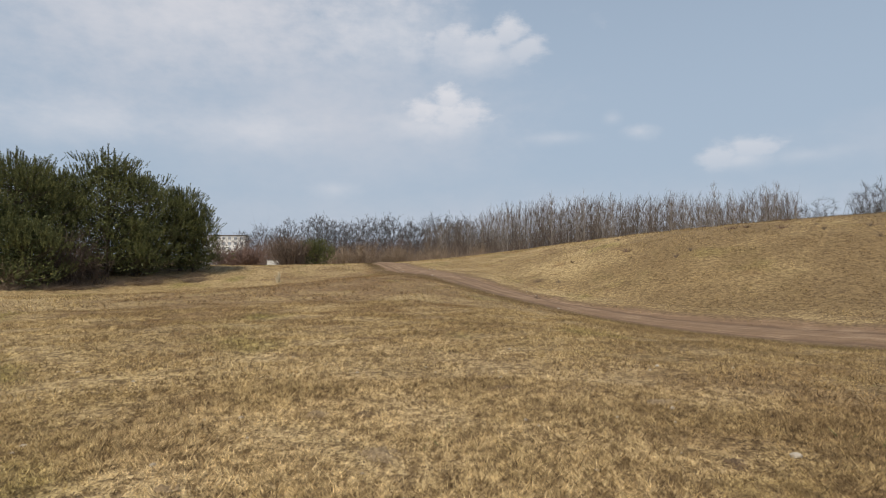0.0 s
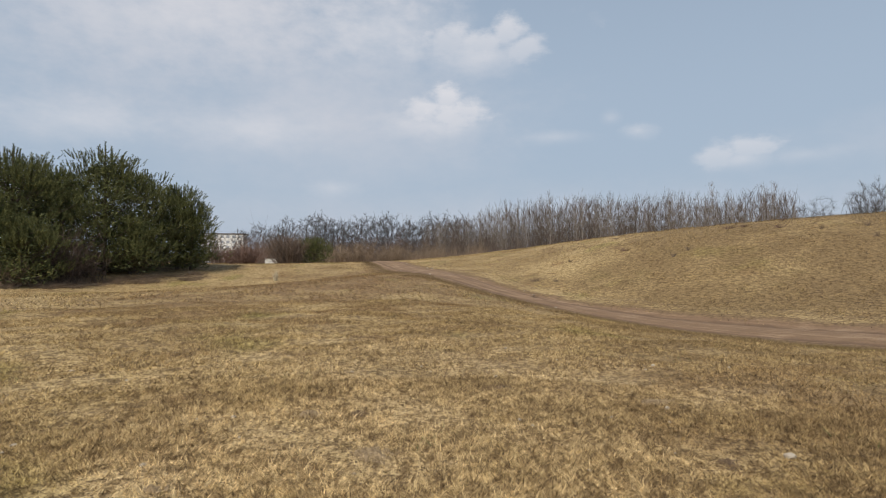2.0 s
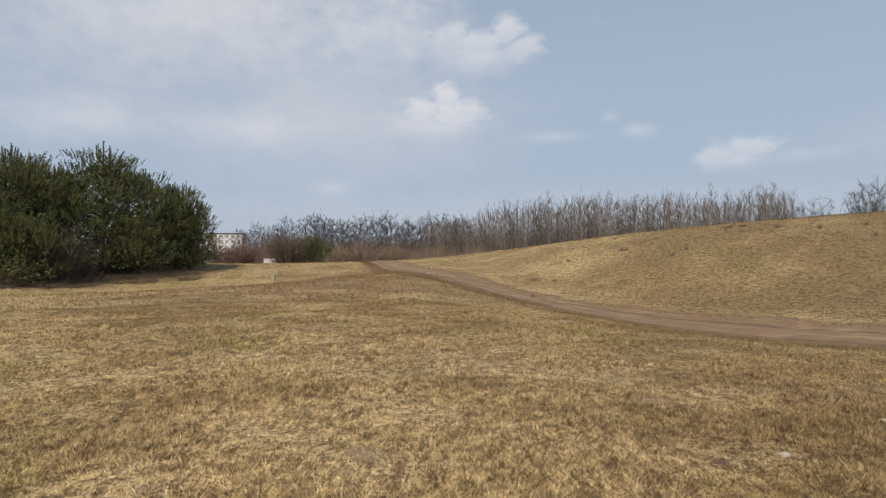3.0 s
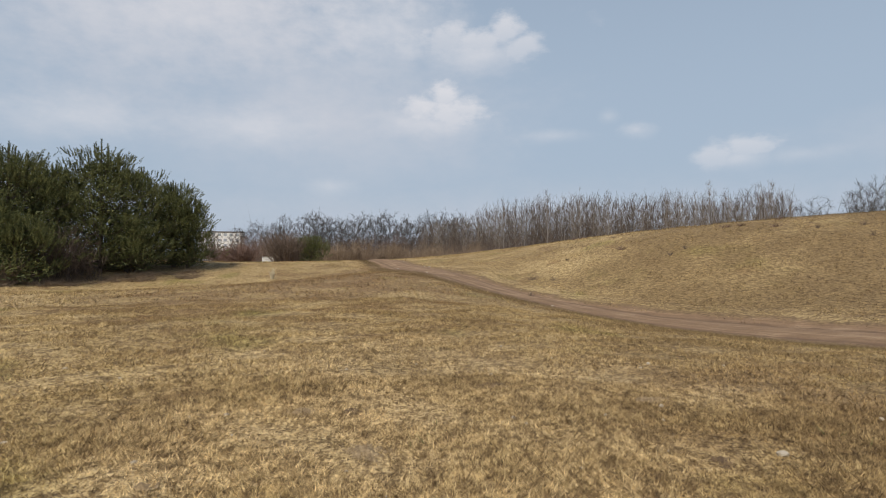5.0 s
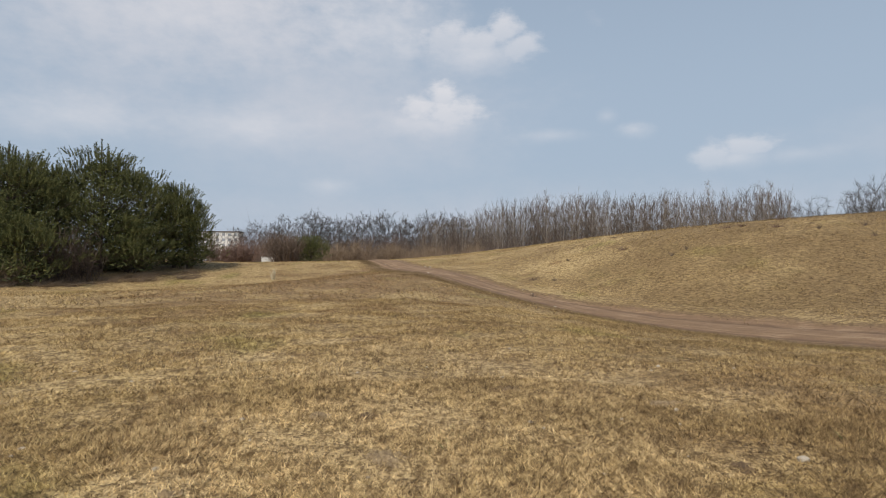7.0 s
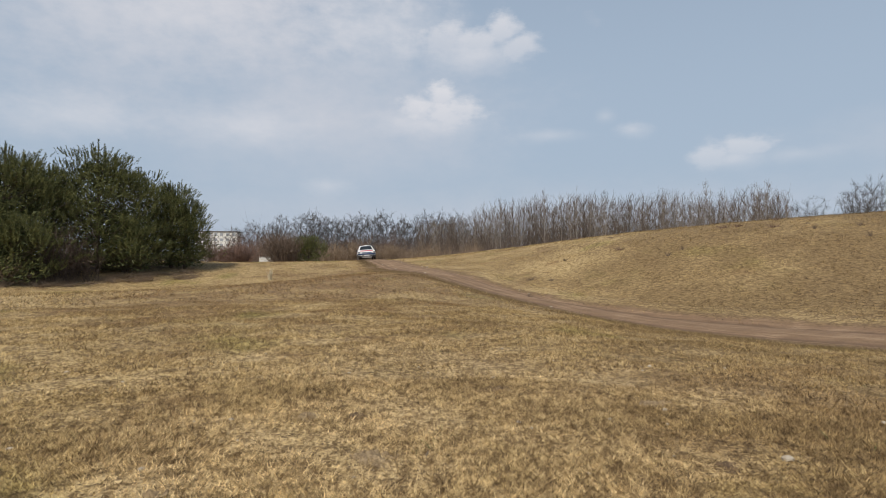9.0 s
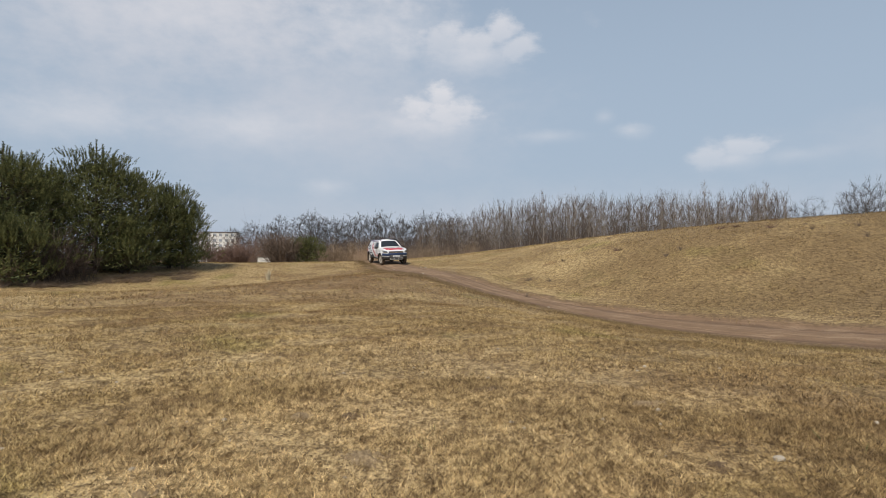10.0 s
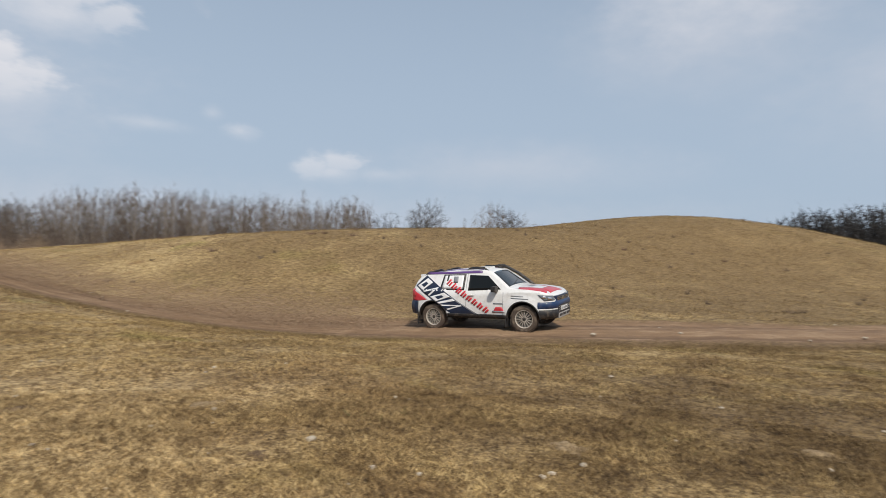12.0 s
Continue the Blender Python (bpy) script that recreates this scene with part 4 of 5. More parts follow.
def tube_along(points, r, n=8):
    bm = bmesh.new()
    pts = [Vector(p) for p in points]
    rings = []
    for i, p in enumerate(pts):
        d = (pts[min(i + 1, len(pts) - 1)] - pts[max(i - 1, 0)]).normalized()
        u = d.cross(Vector((0, 0, 1)) if abs(d.z) < 0.9 else Vector((1, 0, 0))).normalized()
        v = d.cross(u)
        rings.append([bm.verts.new(p + r * (u * math.cos(2 * math.pi * k / n) + v * math.sin(2 * math.pi * k / n))) for k in range(n)])
    for a, b in zip(rings, rings[1:]):
        for k in range(n):
            bm.faces.new((a[k], a[(k + 1) % n], b[(k + 1) % n], b[k])).smooth = True
    bm.faces.new(rings[0])
    bm.faces.new(reversed(rings[-1]))
    bmesh.ops.recalc_face_normals(bm, faces=bm.faces[:])
    return bm


def build_wheel(car, x, s):
    """One wheel on its axle; s -1: the right side. The outer face looks along s."""
    hub = new("wheel")
    hub.parent = car
    hub.location = (x, s * 0.77, TYRE)
    o = s
    tyre = part("tyre", lathe([(0.235, -0.10 * o), (0.30, -0.115 * o), (0.335, -0.105 * o), (0.352, -0.075 * o), (0.352, 0.075 * o), (0.335, 0.105 * o), (0.30, 0.115 * o), (0.235, 0.10 * o)]), MAT["rubber"], hub, "dusty off-road tyre")
    bm = bmesh.new()
    for k in range(30):
        for sy in (-1, 1):
            a = 2 * math.pi * (k + 0.25 * sy) / 30
            m = Matrix.Rotation(a, 4, "Y") @ Matrix.Translation((0.354, sy * 0.055, 0)) @ Matrix.Diagonal((0.016, 0.08, 0.04, 1))
            bmesh.ops.create_cube(bm, size=1, matrix=m)
    part("tread", bm, MAT["rubber"], tyre)
    rim = part("rim", lathe([(0.242, 0.085 * o), (0.242, 0.10 * o), (0.222, 0.10 * o), (0.215, 0.07 * o), (0.215, -0.09 * o), (0.235, -0.09 * o)]), MAT["rim"], hub, "dusty pale alloy rim")
    bm = bmesh.new()
    for k in range(15):
        a = 2 * math.pi * k / 15
        m = Matrix.Rotation(a, 4, "Y") @ Matrix.Translation((0.135, 0.072 * o, 0)) @ Matrix.Diagonal((0.17, 0.022, 0.017, 1))
        bmesh.ops.create_cube(bm, size=1, matrix=m)
    part("spokes", bm, MAT["rim"], rim)
    part("hub_cap", lathe([(0.0, 0.09 * o), (0.032, 0.088 * o), (0.042, 0.075 * o), (0.042, 0.0)], 18), MAT["black"], rim)
    part("brake_disc", lathe([(0.0, 0.01 * o), (0.17, 0.01 * o), (0.17, -0.02 * o), (0.0, -0.02 * o)], 24), MAT["black"], hub)
    return hub


def along(p, q, t):
    return (p[0] + (q[0] - p[0]) * t, p[1] + (q[1] - p[1]) * t)


def stripe_cells(car, name, p0, p1, p2, p3, cells, mat, s, lift):
    """Plain bars laid in a row inside the slanting strip p0-p1 (upper edge) and p3-p2 (lower edge); cells: rows (start, end, low, high)."""
    for a, b, lo, hi in cells:
        q = []
        for t, v in ((a, hi), (b, hi), (b, lo), (a, lo)):
            up, dn = along(p0, p1, t), along(p3, p2, t)
            q.append(along(dn, up, v))
        part(name, side_patch(q, s, lift, 3, 3), MAT[mat], car)


def build_car():
    car = tagged(new("rally_car"), "white rally off-roader with navy and red bars, dusty", "car")
    body = part("body", body_shell(), [MAT["white"], MAT["black"]], car)
    part("underbody", box(-1.85, 1.85, -0.60, 0.60, 0.30, 0.66, 0.04), MAT["black"], car)
    bumper = part("front_bumper", band(1.74, 2.14, 0.60, 0.815, 0.008), MAT["blue"], car, "blue front bumper")
    part("lower_bumper", band(1.76, 2.14, 0.36, 0.62, 0.003), MAT["black"], bumper, "dark lower bumper")
    part("skid_plate", box(2.02, 2.165, -0.46, 0.46, 0.35, 0.49, 0.03), MAT["silver"], bumper, "scuffed metal skid plate")
    for y in (-0.30, 0.0, 0.30):
        part("intake", box(2.13, 2.172, y - 0.12, y + 0.12, 0.40, 0.46, 0.008), MAT["black"], bumper)
    part("rear_bumper", band(-2.14, -1.80, 0.42, 0.78, 0.02), MAT["navy"], car, "dark blue rear bumper")
    grille = part("grille", box(1.98, 2.125, -0.50, 0.50, 0.775, 0.925, 0.02), MAT["navy"], car, "dark grille with chrome bars")
    for z in (0.81, 0.85, 0.89):
        part("grille_bar", box(2.12, 2.134, -0.47, 0.47, z - 0.008, z + 0.008), MAT["chrome"], grille)
    part("emblem", box(2.12, 2.145, -0.08, 0.08, 0.82, 0.885, 0.012), MAT["chrome"], grille)
    mouth = part("bumper_mouth", box(2.06, 2.158, -0.46, 0.46, 0.50, 0.70, 0.02), MAT["black"], bumper, "black mesh opening in the bumper")
    for z in (0.55, 0.60, 0.65):
        part("mouth_bar", box(2.15, 2.164, -0.42, 0.42, z - 0.006, z + 0.006), MAT["silver"], mouth)
    part("plate", box(2.15, 2.170, -0.25, 0.25, 0.54, 0.64, 0.004), MAT["letter"], bumper, "white number plate with plain bars")
    for y in (-0.16, -0.05, 0.08, 0.17):
        part("plate_bar", box(2.168, 2.174, y - 0.035, y + 0.035, 0.56, 0.62), MAT["grey_film"], bumper)
    for s in (-1, 1):
        lamp = part("headlamp", side_patch([(1.74, 0.985), (2.07, 0.955), (2.11, 0.83), (1.90, 0.825)], s, 0.012, 8, 5, 0.03), MAT["lens"], car, "clear headlamp")
        for x0, z0 in ((1.90, 0.915), (2.02, 0.885)):
            part("reflector", side_patch([(x0 - 0.05, z0 + 0.035), (x0 + 0.04, z0 + 0.03), (x0 + 0.04, z0 - 0.035), (x0 - 0.045, z0 - 0.035)], s, 0.017, 4, 3), MAT["chrome"], lamp)
        part("tail_lamp", side_patch([(-2.08, 1.12), (-1.93, 1.14), (-1.90, 0.92), (-2.08, 0.92)], s, 0.012), MAT["red"], car, "red tail lamp")
        # glass
        part("front_window", side_patch([(-0.24, 1.50), (0.30, 1.475), (0.72, 1.12), (-0.24, 1.085)], s, 0.006), MAT["glass"], car, "dark side glass")
        part("rear_window_frame", side_patch([(-1.04, 1.515), (-0.36, 1.52), (-0.36, 1.095), (-1.12, 1.105)], s, 0.004), MAT["black"], car)
        panel = part("rear_window", side_patch([(-1.00, 1.485), (-0.42, 1.49), (-0.42, 1.125), (-1.05, 1.135)], s, 0.009), MAT["letter"], car, "white film over the rear side window")
        part("emblem", side_patch([(-0.72, 1.46), (-0.58, 1.46), (-0.58, 1.29), (-0.72, 1.29)], s, 0.0145, 3, 3), MAT["grey_film"], panel)
        # navy diagonal bar with white cells and its red neighbour
        p0, p1, p2, p3 = (-1.60, 1.50), (-0.02, 0.45), (-0.74, 0.45), (-1.93, 1.22)
        part("navy_bar", side_patch([p0, p1, p2, p3], s, 0.007, 30, 24), MAT["navy"], car, "navy diagonal bar")
        # five large white shapes along the bar: block, wedge, block, thin bar, wedge
        for t0, t1, wedge in ((0.03, 0.19, 0.25), (0.21, 0.39, 0.92), (0.41, 0.57, 0.3), (0.60, 0.65, 0.0), (0.68, 0.87, 0.92)):
            mid, half = (t0 + t1) / 2, (t1 - t0) / 2
            shape = []
            for t, v in ((mid - half * (1 - wedge), 0.92), (mid + half * (1 - wedge), 0.92), (t1, 0.08), (t0, 0.08)):
                shape.append(along(along(p3, p2, t), along(p0, p1, t), v))
            part("white_shape", side_patch(shape, s, 0.013, 14, 14), MAT["letter"], car)
            if t1 - t0 > 0.1:
                inset = []
                for t, v in ((mid - half * 0.45 * (1 - wedge), 0.66), (mid + half * 0.45 * (1 - wedge), 0.66), (mid + half * 0.52, 0.08 if wedge > 0.5 else 0.30), (mid - half * 0.52, 0.08 if wedge > 0.5 else 0.30)):
                    inset.append(along(along(p3, p2, t), along(p0, p1, t), v))
                part("navy_inset", side_patch(inset, s, 0.018, 10, 10), MAT["navy"], car)
        part("red_line", side_patch([(-1.99, 1.20), (-1.36, 0.80), (-1.42, 0.80), (-2.0, 1.16)], s, 0.008), MAT["letter"], car)
        part("red_quarter", side_patch([(-2.04, 1.14), (-1.50, 0.83), (-1.80, 0.80), (-2.06, 0.80)], s, 0.0065), MAT["red"], car, "red rear quarter film")
        q0, q1, q2, q3 = (-0.86, 1.42), (0.40, 0.62), (0.26, 0.50), (-0.98, 1.28)
        cells = []
        for t in np.linspace(0.03, 0.93, 8):
            cells += [(t, t + 0.038, 0.05, 1.0), (t + 0.055, t + 0.09, 0.05, 0.8)]
        stripe_cells(car, "red_bar", q0, q1, q2, q3, cells, "red", s, 0.0145)
        part("grey_line", side_patch([(-0.86, 0.98), (0.06, 0.45), (0.0, 0.45), (-0.90, 0.96)], s, 0.0075), MAT["grey_film"], car)
        for q in ([(0.52, 0.77), (0.80, 0.77), (0.80, 0.735), (0.52, 0.735)], [(1.02, 0.965), (1.36, 0.95), (1.36, 0.93), (1.02, 0.945)], [(1.02, 0.91), (1.50, 0.885), (1.50, 0.862), (1.02, 0.887)]):
            part("grey_bar", side_patch(q, s, 0.006, 4, 2), MAT["grey_film"], car)
        part("red_mark", side_patch([(0.58, 0.66), (0.76, 0.66), (0.84, 0.51), (0.48, 0.51)], s, 0.006, 4, 4), MAT["red"], car)
        part("dark_mark", side_patch([(0.48, 0.56), (0.82, 0.56), (0.84, 0.515), (0.48, 0.515)], s, 0.0105, 4, 2), MAT["grey_film"], car)
        # seams, handle, sill, mirror, flaps
        for q in ([(-0.31, 1.53), (-0.30, 1.53), (-0.30, 0.45), (-0.31, 0.45)], [(0.80, 1.06), (0.81, 1.06), (0.78, 0.45), (0.77, 0.45)], [(-0.30, 0.455), (0.78, 0.455), (0.78, 0.445), (-0.30, 0.445)]):
            part("door_seam", side_patch(q, s, 0.0035, 3, 12), MAT["grey_film"], car)
        y = side_y(-0.12, 0.98)
        part("door_handle", box(-0.22, -0.04, min(s * y, s * (y + 0.03)), max(s * y, s * (y + 0.03)), 0.955, 0.985, 0.008), MAT["white"], car)
        part("sill", side_patch([(-0.86, 0.47), (0.86, 0.46), (0.86, 0.37), (-0.86, 0.39)], s, 0.015, 16, 3, 0.03), MAT["black"], car)
        y = side_y(0.55, 1.08)
        part("mirror", box(0.52, 0.66, min(s * (y + 0.02), s * (y + 0.22)), max(s * (y + 0.02), s * (y + 0.22)), 1.06, 1.21, 0.035), MAT["black"], car, "black wing mirror")
        part("roof_rail", tube_along([(x, s * (side_y(x, top_z(x)) - 0.09), top_z(x) + dz) for x, dz in ((-1.74, -0.05), (-1.6, 0.02), (-1.2, 0.03), (-1.0, -0.05))], 0.030), MAT["black"], car, "short black roof rail")
        part("roof_rail", tube_along([(x, s * (side_y(x, top_z(x)) - 0.09), top_z(x) + dz) for x, dz in ((-0.42, -0.05), (-0.26, 0.02), (0.1, 0.03), (0.24, -0.05))], 0.030), MAT["black"], car, "short black roof rail")
        part("roof_stripe", top_patch([(-1.75, s * 0.34), (0.10, s * 0.40), (0.10, s * 0.60), (-1.75, s * 0.58)], 0.016, 14, 5), MAT["purple"], car, "purple stripe along the roof")
        part("lower_quarter", side_patch([(-2.08, 0.80), (-1.79, 0.80), (-1.82, 0.45), (-2.08, 0.45)], s, 0.026, 5, 5), MAT["navy"], car, "navy lower rear quarter")
        part("roof_edge", side_patch([(-1.60, 1.575), (0.12, 1.61), (0.12, 1.545), (-1.55, 1.52)], s, 0.007, 14, 3), MAT["purple"], car, "purple strip under the roof rail")
        for a in AXLES:
            part("mud_flap", box(a - 0.50, a - 0.47, min(s * 0.62, s * 0.90), max(s * 0.62, s * 0.90), 0.14, 0.52, 0.006), MAT["black"], car)
            # thin black strip added for the dark gap between tyre and white fender
            bm = bmesh.new()
            rows = []
            for k in range(25):
                t = math.pi * k / 24
                rows.append([bm.verts.new((a + r * math.cos(t), s * (side_y(a + r * math.cos(t), 0.36 + r * math.sin(t)) + g), 0.36 + r * math.sin(t))) for r, g in ((0.43, -0.03), (0.435, 0.012), (0.458, 0.012), (0.466, 0.0))])
            for p, q in zip(rows, rows[1:]):
                for k in range(3):
                    bm.faces.new((p[k], p[k + 1], q[k + 1], q[k])).smooth = True
            bmesh.ops.recalc_face_normals(bm, faces=bm.faces[:])
            part("arch_dark_edge", bm, MAT["black"], car)
        part("hood_film", top_patch([(1.08, s * 0.44), (1.80, s * 0.24), (1.93, s * 0.70), (1.18, s * 0.80)], 0.005), MAT["red"], car, "red film on the bonnet")
    part("windscreen", top_patch([(0.40, -0.56), (0.40, 0.56), (0.90, 0.70), (0.90, -0.70)], 0.008), MAT["screen"], car, "dark windscreen")
    part("wiper", tube_along([(0.90, -0.3, roof_z(0.90, 0.3) + 0.02), (0.78, 0.25, roof_z(0.78, 0.25) + 0.02)], 0.008), MAT["black"], car)
    part("hood_film", top_patch([(1.66, -0.30), (1.66, 0.30), (1.96, 0.48), (1.96, -0.48)], 0.005), MAT["red"], car)
    part("hood_mark", top_patch([(1.22, -0.16), (1.22, 0.16), (1.36, 0.16), (1.36, -0.16)], 0.005), MAT["grey_film"], car, "grey plate on the bonnet")
    part("roof_vent", box(-0.25, 0.15, -0.16, 0.16, 1.63, 1.69, 0.02), MAT["white"], car, "white roof vent")
    part("snorkel", tube_along([(1.20, 0.80, 1.00), (1.02, 0.83, 1.14), (0.62, 0.74, 1.46), (0.32, 0.64, 1.64), (0.16, 0.60, 1.68)], 0.042), MAT["black"], car, "black air snorkel up the windscreen pillar")
    part("snorkel_head", box(0.06, 0.28, 0.52, 0.64, 1.62, 1.72, 0.03), MAT["black"], car)
    part("rear_glass", box(-2.06, -2.03, -0.6, 0.6, 1.16, 1.2, 0.01), MAT["glass"], car)
    part("spoiler", box(-1.90, -1.62, -0.52, 0.52, 1.45, 1.515, 0.02), MAT["white"], car)
    wheels = [build_wheel(car, a, s) for a in AXLES for s in (-1, 1)]
    return car, wheels


CAR, WHEELS = build_car()


# ---- meadow: blades, stones, weeds ----
def build_grass():
    rng = np.random.default_rng(5)

    def patch(name, n, r0, r1, length, wid, mat, label, lie, keep=None, places=None):
        a = np.radians(rng.uniform(-44, 84, n))
        r = np.sqrt(rng.uniform(r0 * r0, r1 * r1, n))
        x, y = EYE_XY[0] + r * np.sin(a), EYE_XY[1] + r * np.cos(a)
        if places is not None:
            x, y = places
        d = off_track(x, y)
        clump = np.sin(x * 2.1 + 1.3 * np.sin(y * 1.7)) * np.sin(y * 2.4 + 1.1 * np.sin(x * 1.3)) + rng.normal(0, 0.5, n)
        ragged = 0.35 * np.sin(x * 1.1 + 0.8 * np.sin(y * 0.9)) * np.sin(y * 0.8 + 0.4) + 0.2 * np.sin(2.9 * x + 1.7 * y)
        ok = (d > (HALF * 0.98 + ragged) * bare_share(y) + rng.normal(0, 0.22, n)) & (clump > -0.75) if places is None else clump > -0.9
        if places is None:
            ok &= ~((d < (2.75 + 0.6 * ragged) * bare_share(y) + rng.normal(0, 0.15, n)) & (inner(x, y) < 0))
        if keep is not None:
            ok &= keep(x, y)
        x, y, r, clump = x[ok], y[ok], r[ok], clump[ok]
        m = len(x)
        z = height(x, y) + wobble(x, y) * np.clip((d[ok] - 2.4) / 1.5, 0, 1) - 0.008
        base = np.column_stack([x, y, z])
        turn = rng.uniform(0, 2 * math.pi, m)
        tilt = np.clip(rng.normal(lie, 0.25, m), 0.05, 1.5)
        ln = length * rng.uniform(0.5, 1.25, m) * (1 + 0.35 * np.clip(clump, -0.5, 1.2))
        tip = base + np.column_stack([np.cos(turn) * np.sin(tilt), np.sin(turn) * np.sin(tilt), np.cos(tilt)]) * ln[:, None]
        v, f = slivers(base, tip, wid * rng.uniform(0.6, 1.3, m), rng)
        tagged(fast_mesh(name, v, f, mat), label, "grass", kind="stuff")

    patch("grass", 540000, 1.4, 7.0, 0.056, 0.0060, MAT["blade"], "short dry straw-coloured grass, matted and uneven", 0.9)
    patch("grass", 460000, 7.0, 17.0, 0.06, 0.0090, MAT["blade"], "short dry straw-coloured grass, matted and uneven", 0.8)
    patch("grass", 330000, 17.0, 55.0, 0.09, 0.019, MAT["blade"], "short dry straw-coloured grass of the hill side", 0.75)
    k = rng.integers(120, len(LINE) - 70, 90000)
    across = -np.clip(rng.normal(2.65, 0.45, len(k)), 1.7, 3.9)
    way = unit(LINE[k + 1] - LINE[k])
    foot = LINE[k] + way * rng.uniform(-0.4, 0.4, (len(k), 1)) + np.column_stack([-way[:, 1], way[:, 0]]) * (across * bare_share(LINE[k, 1]))[:, None]
    patch("verge_grass", len(k), 9.0, 30.0, 0.06, 0.011, MAT["verge"], "trampled dark grass along the earth track", 0.8, None, (foot[:, 0], foot[:, 1]))
    tuft = lambda x, y: (np.sin(x * 1.9 + 0.7) * np.sin(y * 1.6 + 2.1) > 0.86)
    patch("green_grass", 26000, 1.5, 16.0, 0.06, 0.006, MAT["green"], "sparse green shoots between dry grass", 0.8, tuft)


def rock(seed, size):
    rng = np.random.default_rng(seed)
    bm = bmesh.new()
    bmesh.ops.create_icosphere(bm, subdivisions=2, radius=1)
    sx, sy, sz = size * rng.uniform(0.7, 1.2), size * rng.uniform(0.7, 1.1), size * rng.uniform(0.45, 0.75)
    for v in bm.verts:
        k = 1 + 0.22 * noise.noise(v.co * 1.7 + Vector((seed, 0, 0)))
        v.co = Vector((v.co.x * sx, v.co.y * sy, v.co.z * sz)) * k
    return bm


def build_stones():
    rng = np.random.default_rng(8)

    def stone(seed, x, y, size, label="pale stone lying in the dry grass"):
        ob = part("stone", rock(seed, size), MAT["stone"])
        ob.matrix_basis = pose(x, y, float(height(x, y) + wobble(x, y)) + size * 0.22, 0, 0, rng.uniform(0, 360))
        tagged(ob, label, "stone", "stones in the meadow")

    stone(1, 2.91, 3.17, 0.045)
    stone(2, -8.2, 26.7, 0.15, "flat pale stone in the meadow")
    for i in range(60):
        r, a = rng.uniform(2.2, 9.5), radians(rng.uniform(-38, 78))
        x, y = EYE_XY[0] + r * math.sin(a), EYE_XY[1] + r * math.cos(a)
        stone(10 + i, x, y, rng.uniform(0.012, 0.03), "small pale stone in the dry grass")
    for i in range(26):
        k = rng.integers(150, len(LINE) - 30)
        x, y = LINE[k] + rng.normal(0, 0.9, 2)
        stone(90 + i, x, y, rng.uniform(0.03, 0.07), "clod of earth on the track")


def mound(seed, x, y, r, h, mat, label):
    """A low crumbly heap of earth pushed up through the turf."""
    bm = bmesh.new()
    bmesh.ops.create_grid(bm, x_segments=26, y_segments=26, size=r * 1.25)
    for v in bm.verts:
        d = v.co.length / r * (1 + 0.35 * noise.noise(v.co * 3.1 + Vector((seed, 0, 0))))
        v.co.z = h * (1.3 * math.exp(-2.2 * d * d) - 0.45) + 0.022 * noise.noise(v.co * 17 + Vector((0, seed, 0))) + 0.012 * noise.noise(v.co * 41)
    for f in bm.faces:
        f.smooth = True
    ob = part("earth_mound", bm, mat)
    ob.matrix_basis = pose(x, y, float(height(x, y) + wobble(x, y)), 0, 0, seed * 40)
    tagged(ob, label, "mound", "earth heaps in the turf")


def weed(seed, x, y, h, width, n, mat, label, wid=0.012):
    rng = np.random.default_rng(seed)
    a = np.column_stack([rng.normal(0, width * 0.2, n), rng.normal(0, width * 0.2, n), np.full(n, -0.03)])
    b = a + np.column_stack([rng.normal(0, width * 0.4, n), rng.normal(0, width * 0.4, n), h * rng.uniform(0.5, 1, n)])
    v, f = slivers(a, b, np.full(n, wid), rng)
    ob = fast_mesh("weed_clump", v, f, mat)
    ob.matrix_basis = pose(x, y, float(height(x, y)))
    tagged(ob, label, "weeds", "weed clumps on the meadow")


def build_weeds():
    rng = np.random.default_rng(21)
    weed(1, -9.3, 33.4, 0.75, 0.22, 120, MAT["bleached"], "pale tall dry grass tuft near the crest", 0.03)
    for i in range(46):
        b, d = rng.uniform(8, 74), rng.uniform(24, 54)
        x, y, z = polar(b, d)
        weed(10 + i, x, y, rng.uniform(0.15, 0.35), rng.uniform(0.2, 0.45), 26, MAT["twig"], "brown dead weed clump on the hill side", 0.02)
    for i in range(44):
        b = rng.uniform(-38, -21.5)
        d = float(np.interp(b, [-38, -30, -22], [33.0, 35.3, 38.2])) + rng.uniform(-0.8, 1.2)
        x, y, z = polar(b, d)
        weed(80 + i, x, y, rng.uniform(0.18, 0.5), rng.uniform(0.7, 1.5), 90, MAT["tan_twig"], "tan dry grass at the pines' foot", 0.022)
    for b, d in ((12.8, 43), (13.6, 44), (27.2, 33), (29.8, 32), (26.0, 33), (30.0, 35), (17.2, 32), (55.4, 36.5), (63.8, 38.2), (47.2, 49)):
        x, y, z = polar(b, d)
        weed(int(b * 10), x, y, 0.24, 0.45, 44, MAT["red_twig"], "reddish-brown low bush on the hill's brow", 0.022)


for k, (x, y, r, h, kind) in enumerate([(-0.05, 3.3, 0.19, 0.03, "pale"), (2.54, 4.83, 0.2, 0.035, "pale"), (2.47, 3.15, 0.10, 0.02, "dark"), (-0.71, 4.27, 0.15, 0.03, "pale"),
                                       (-1.26, 2.56, 0.07, 0.015, "pale"), (1.12, 5.32, 0.17, 0.025, "dark"), (4.62, 2.03, 0.2, 0.035, "pale"), (6.36, 0.82, 0.22, 0.035, "pale"), (-0.3, 4.35, 0.12, 0.03, "dark")]):
    mound(k + 1, x, y, r, h, MAT["soil_" + kind], kind + " crumbly earth heap in the dry turf")
build_grass()
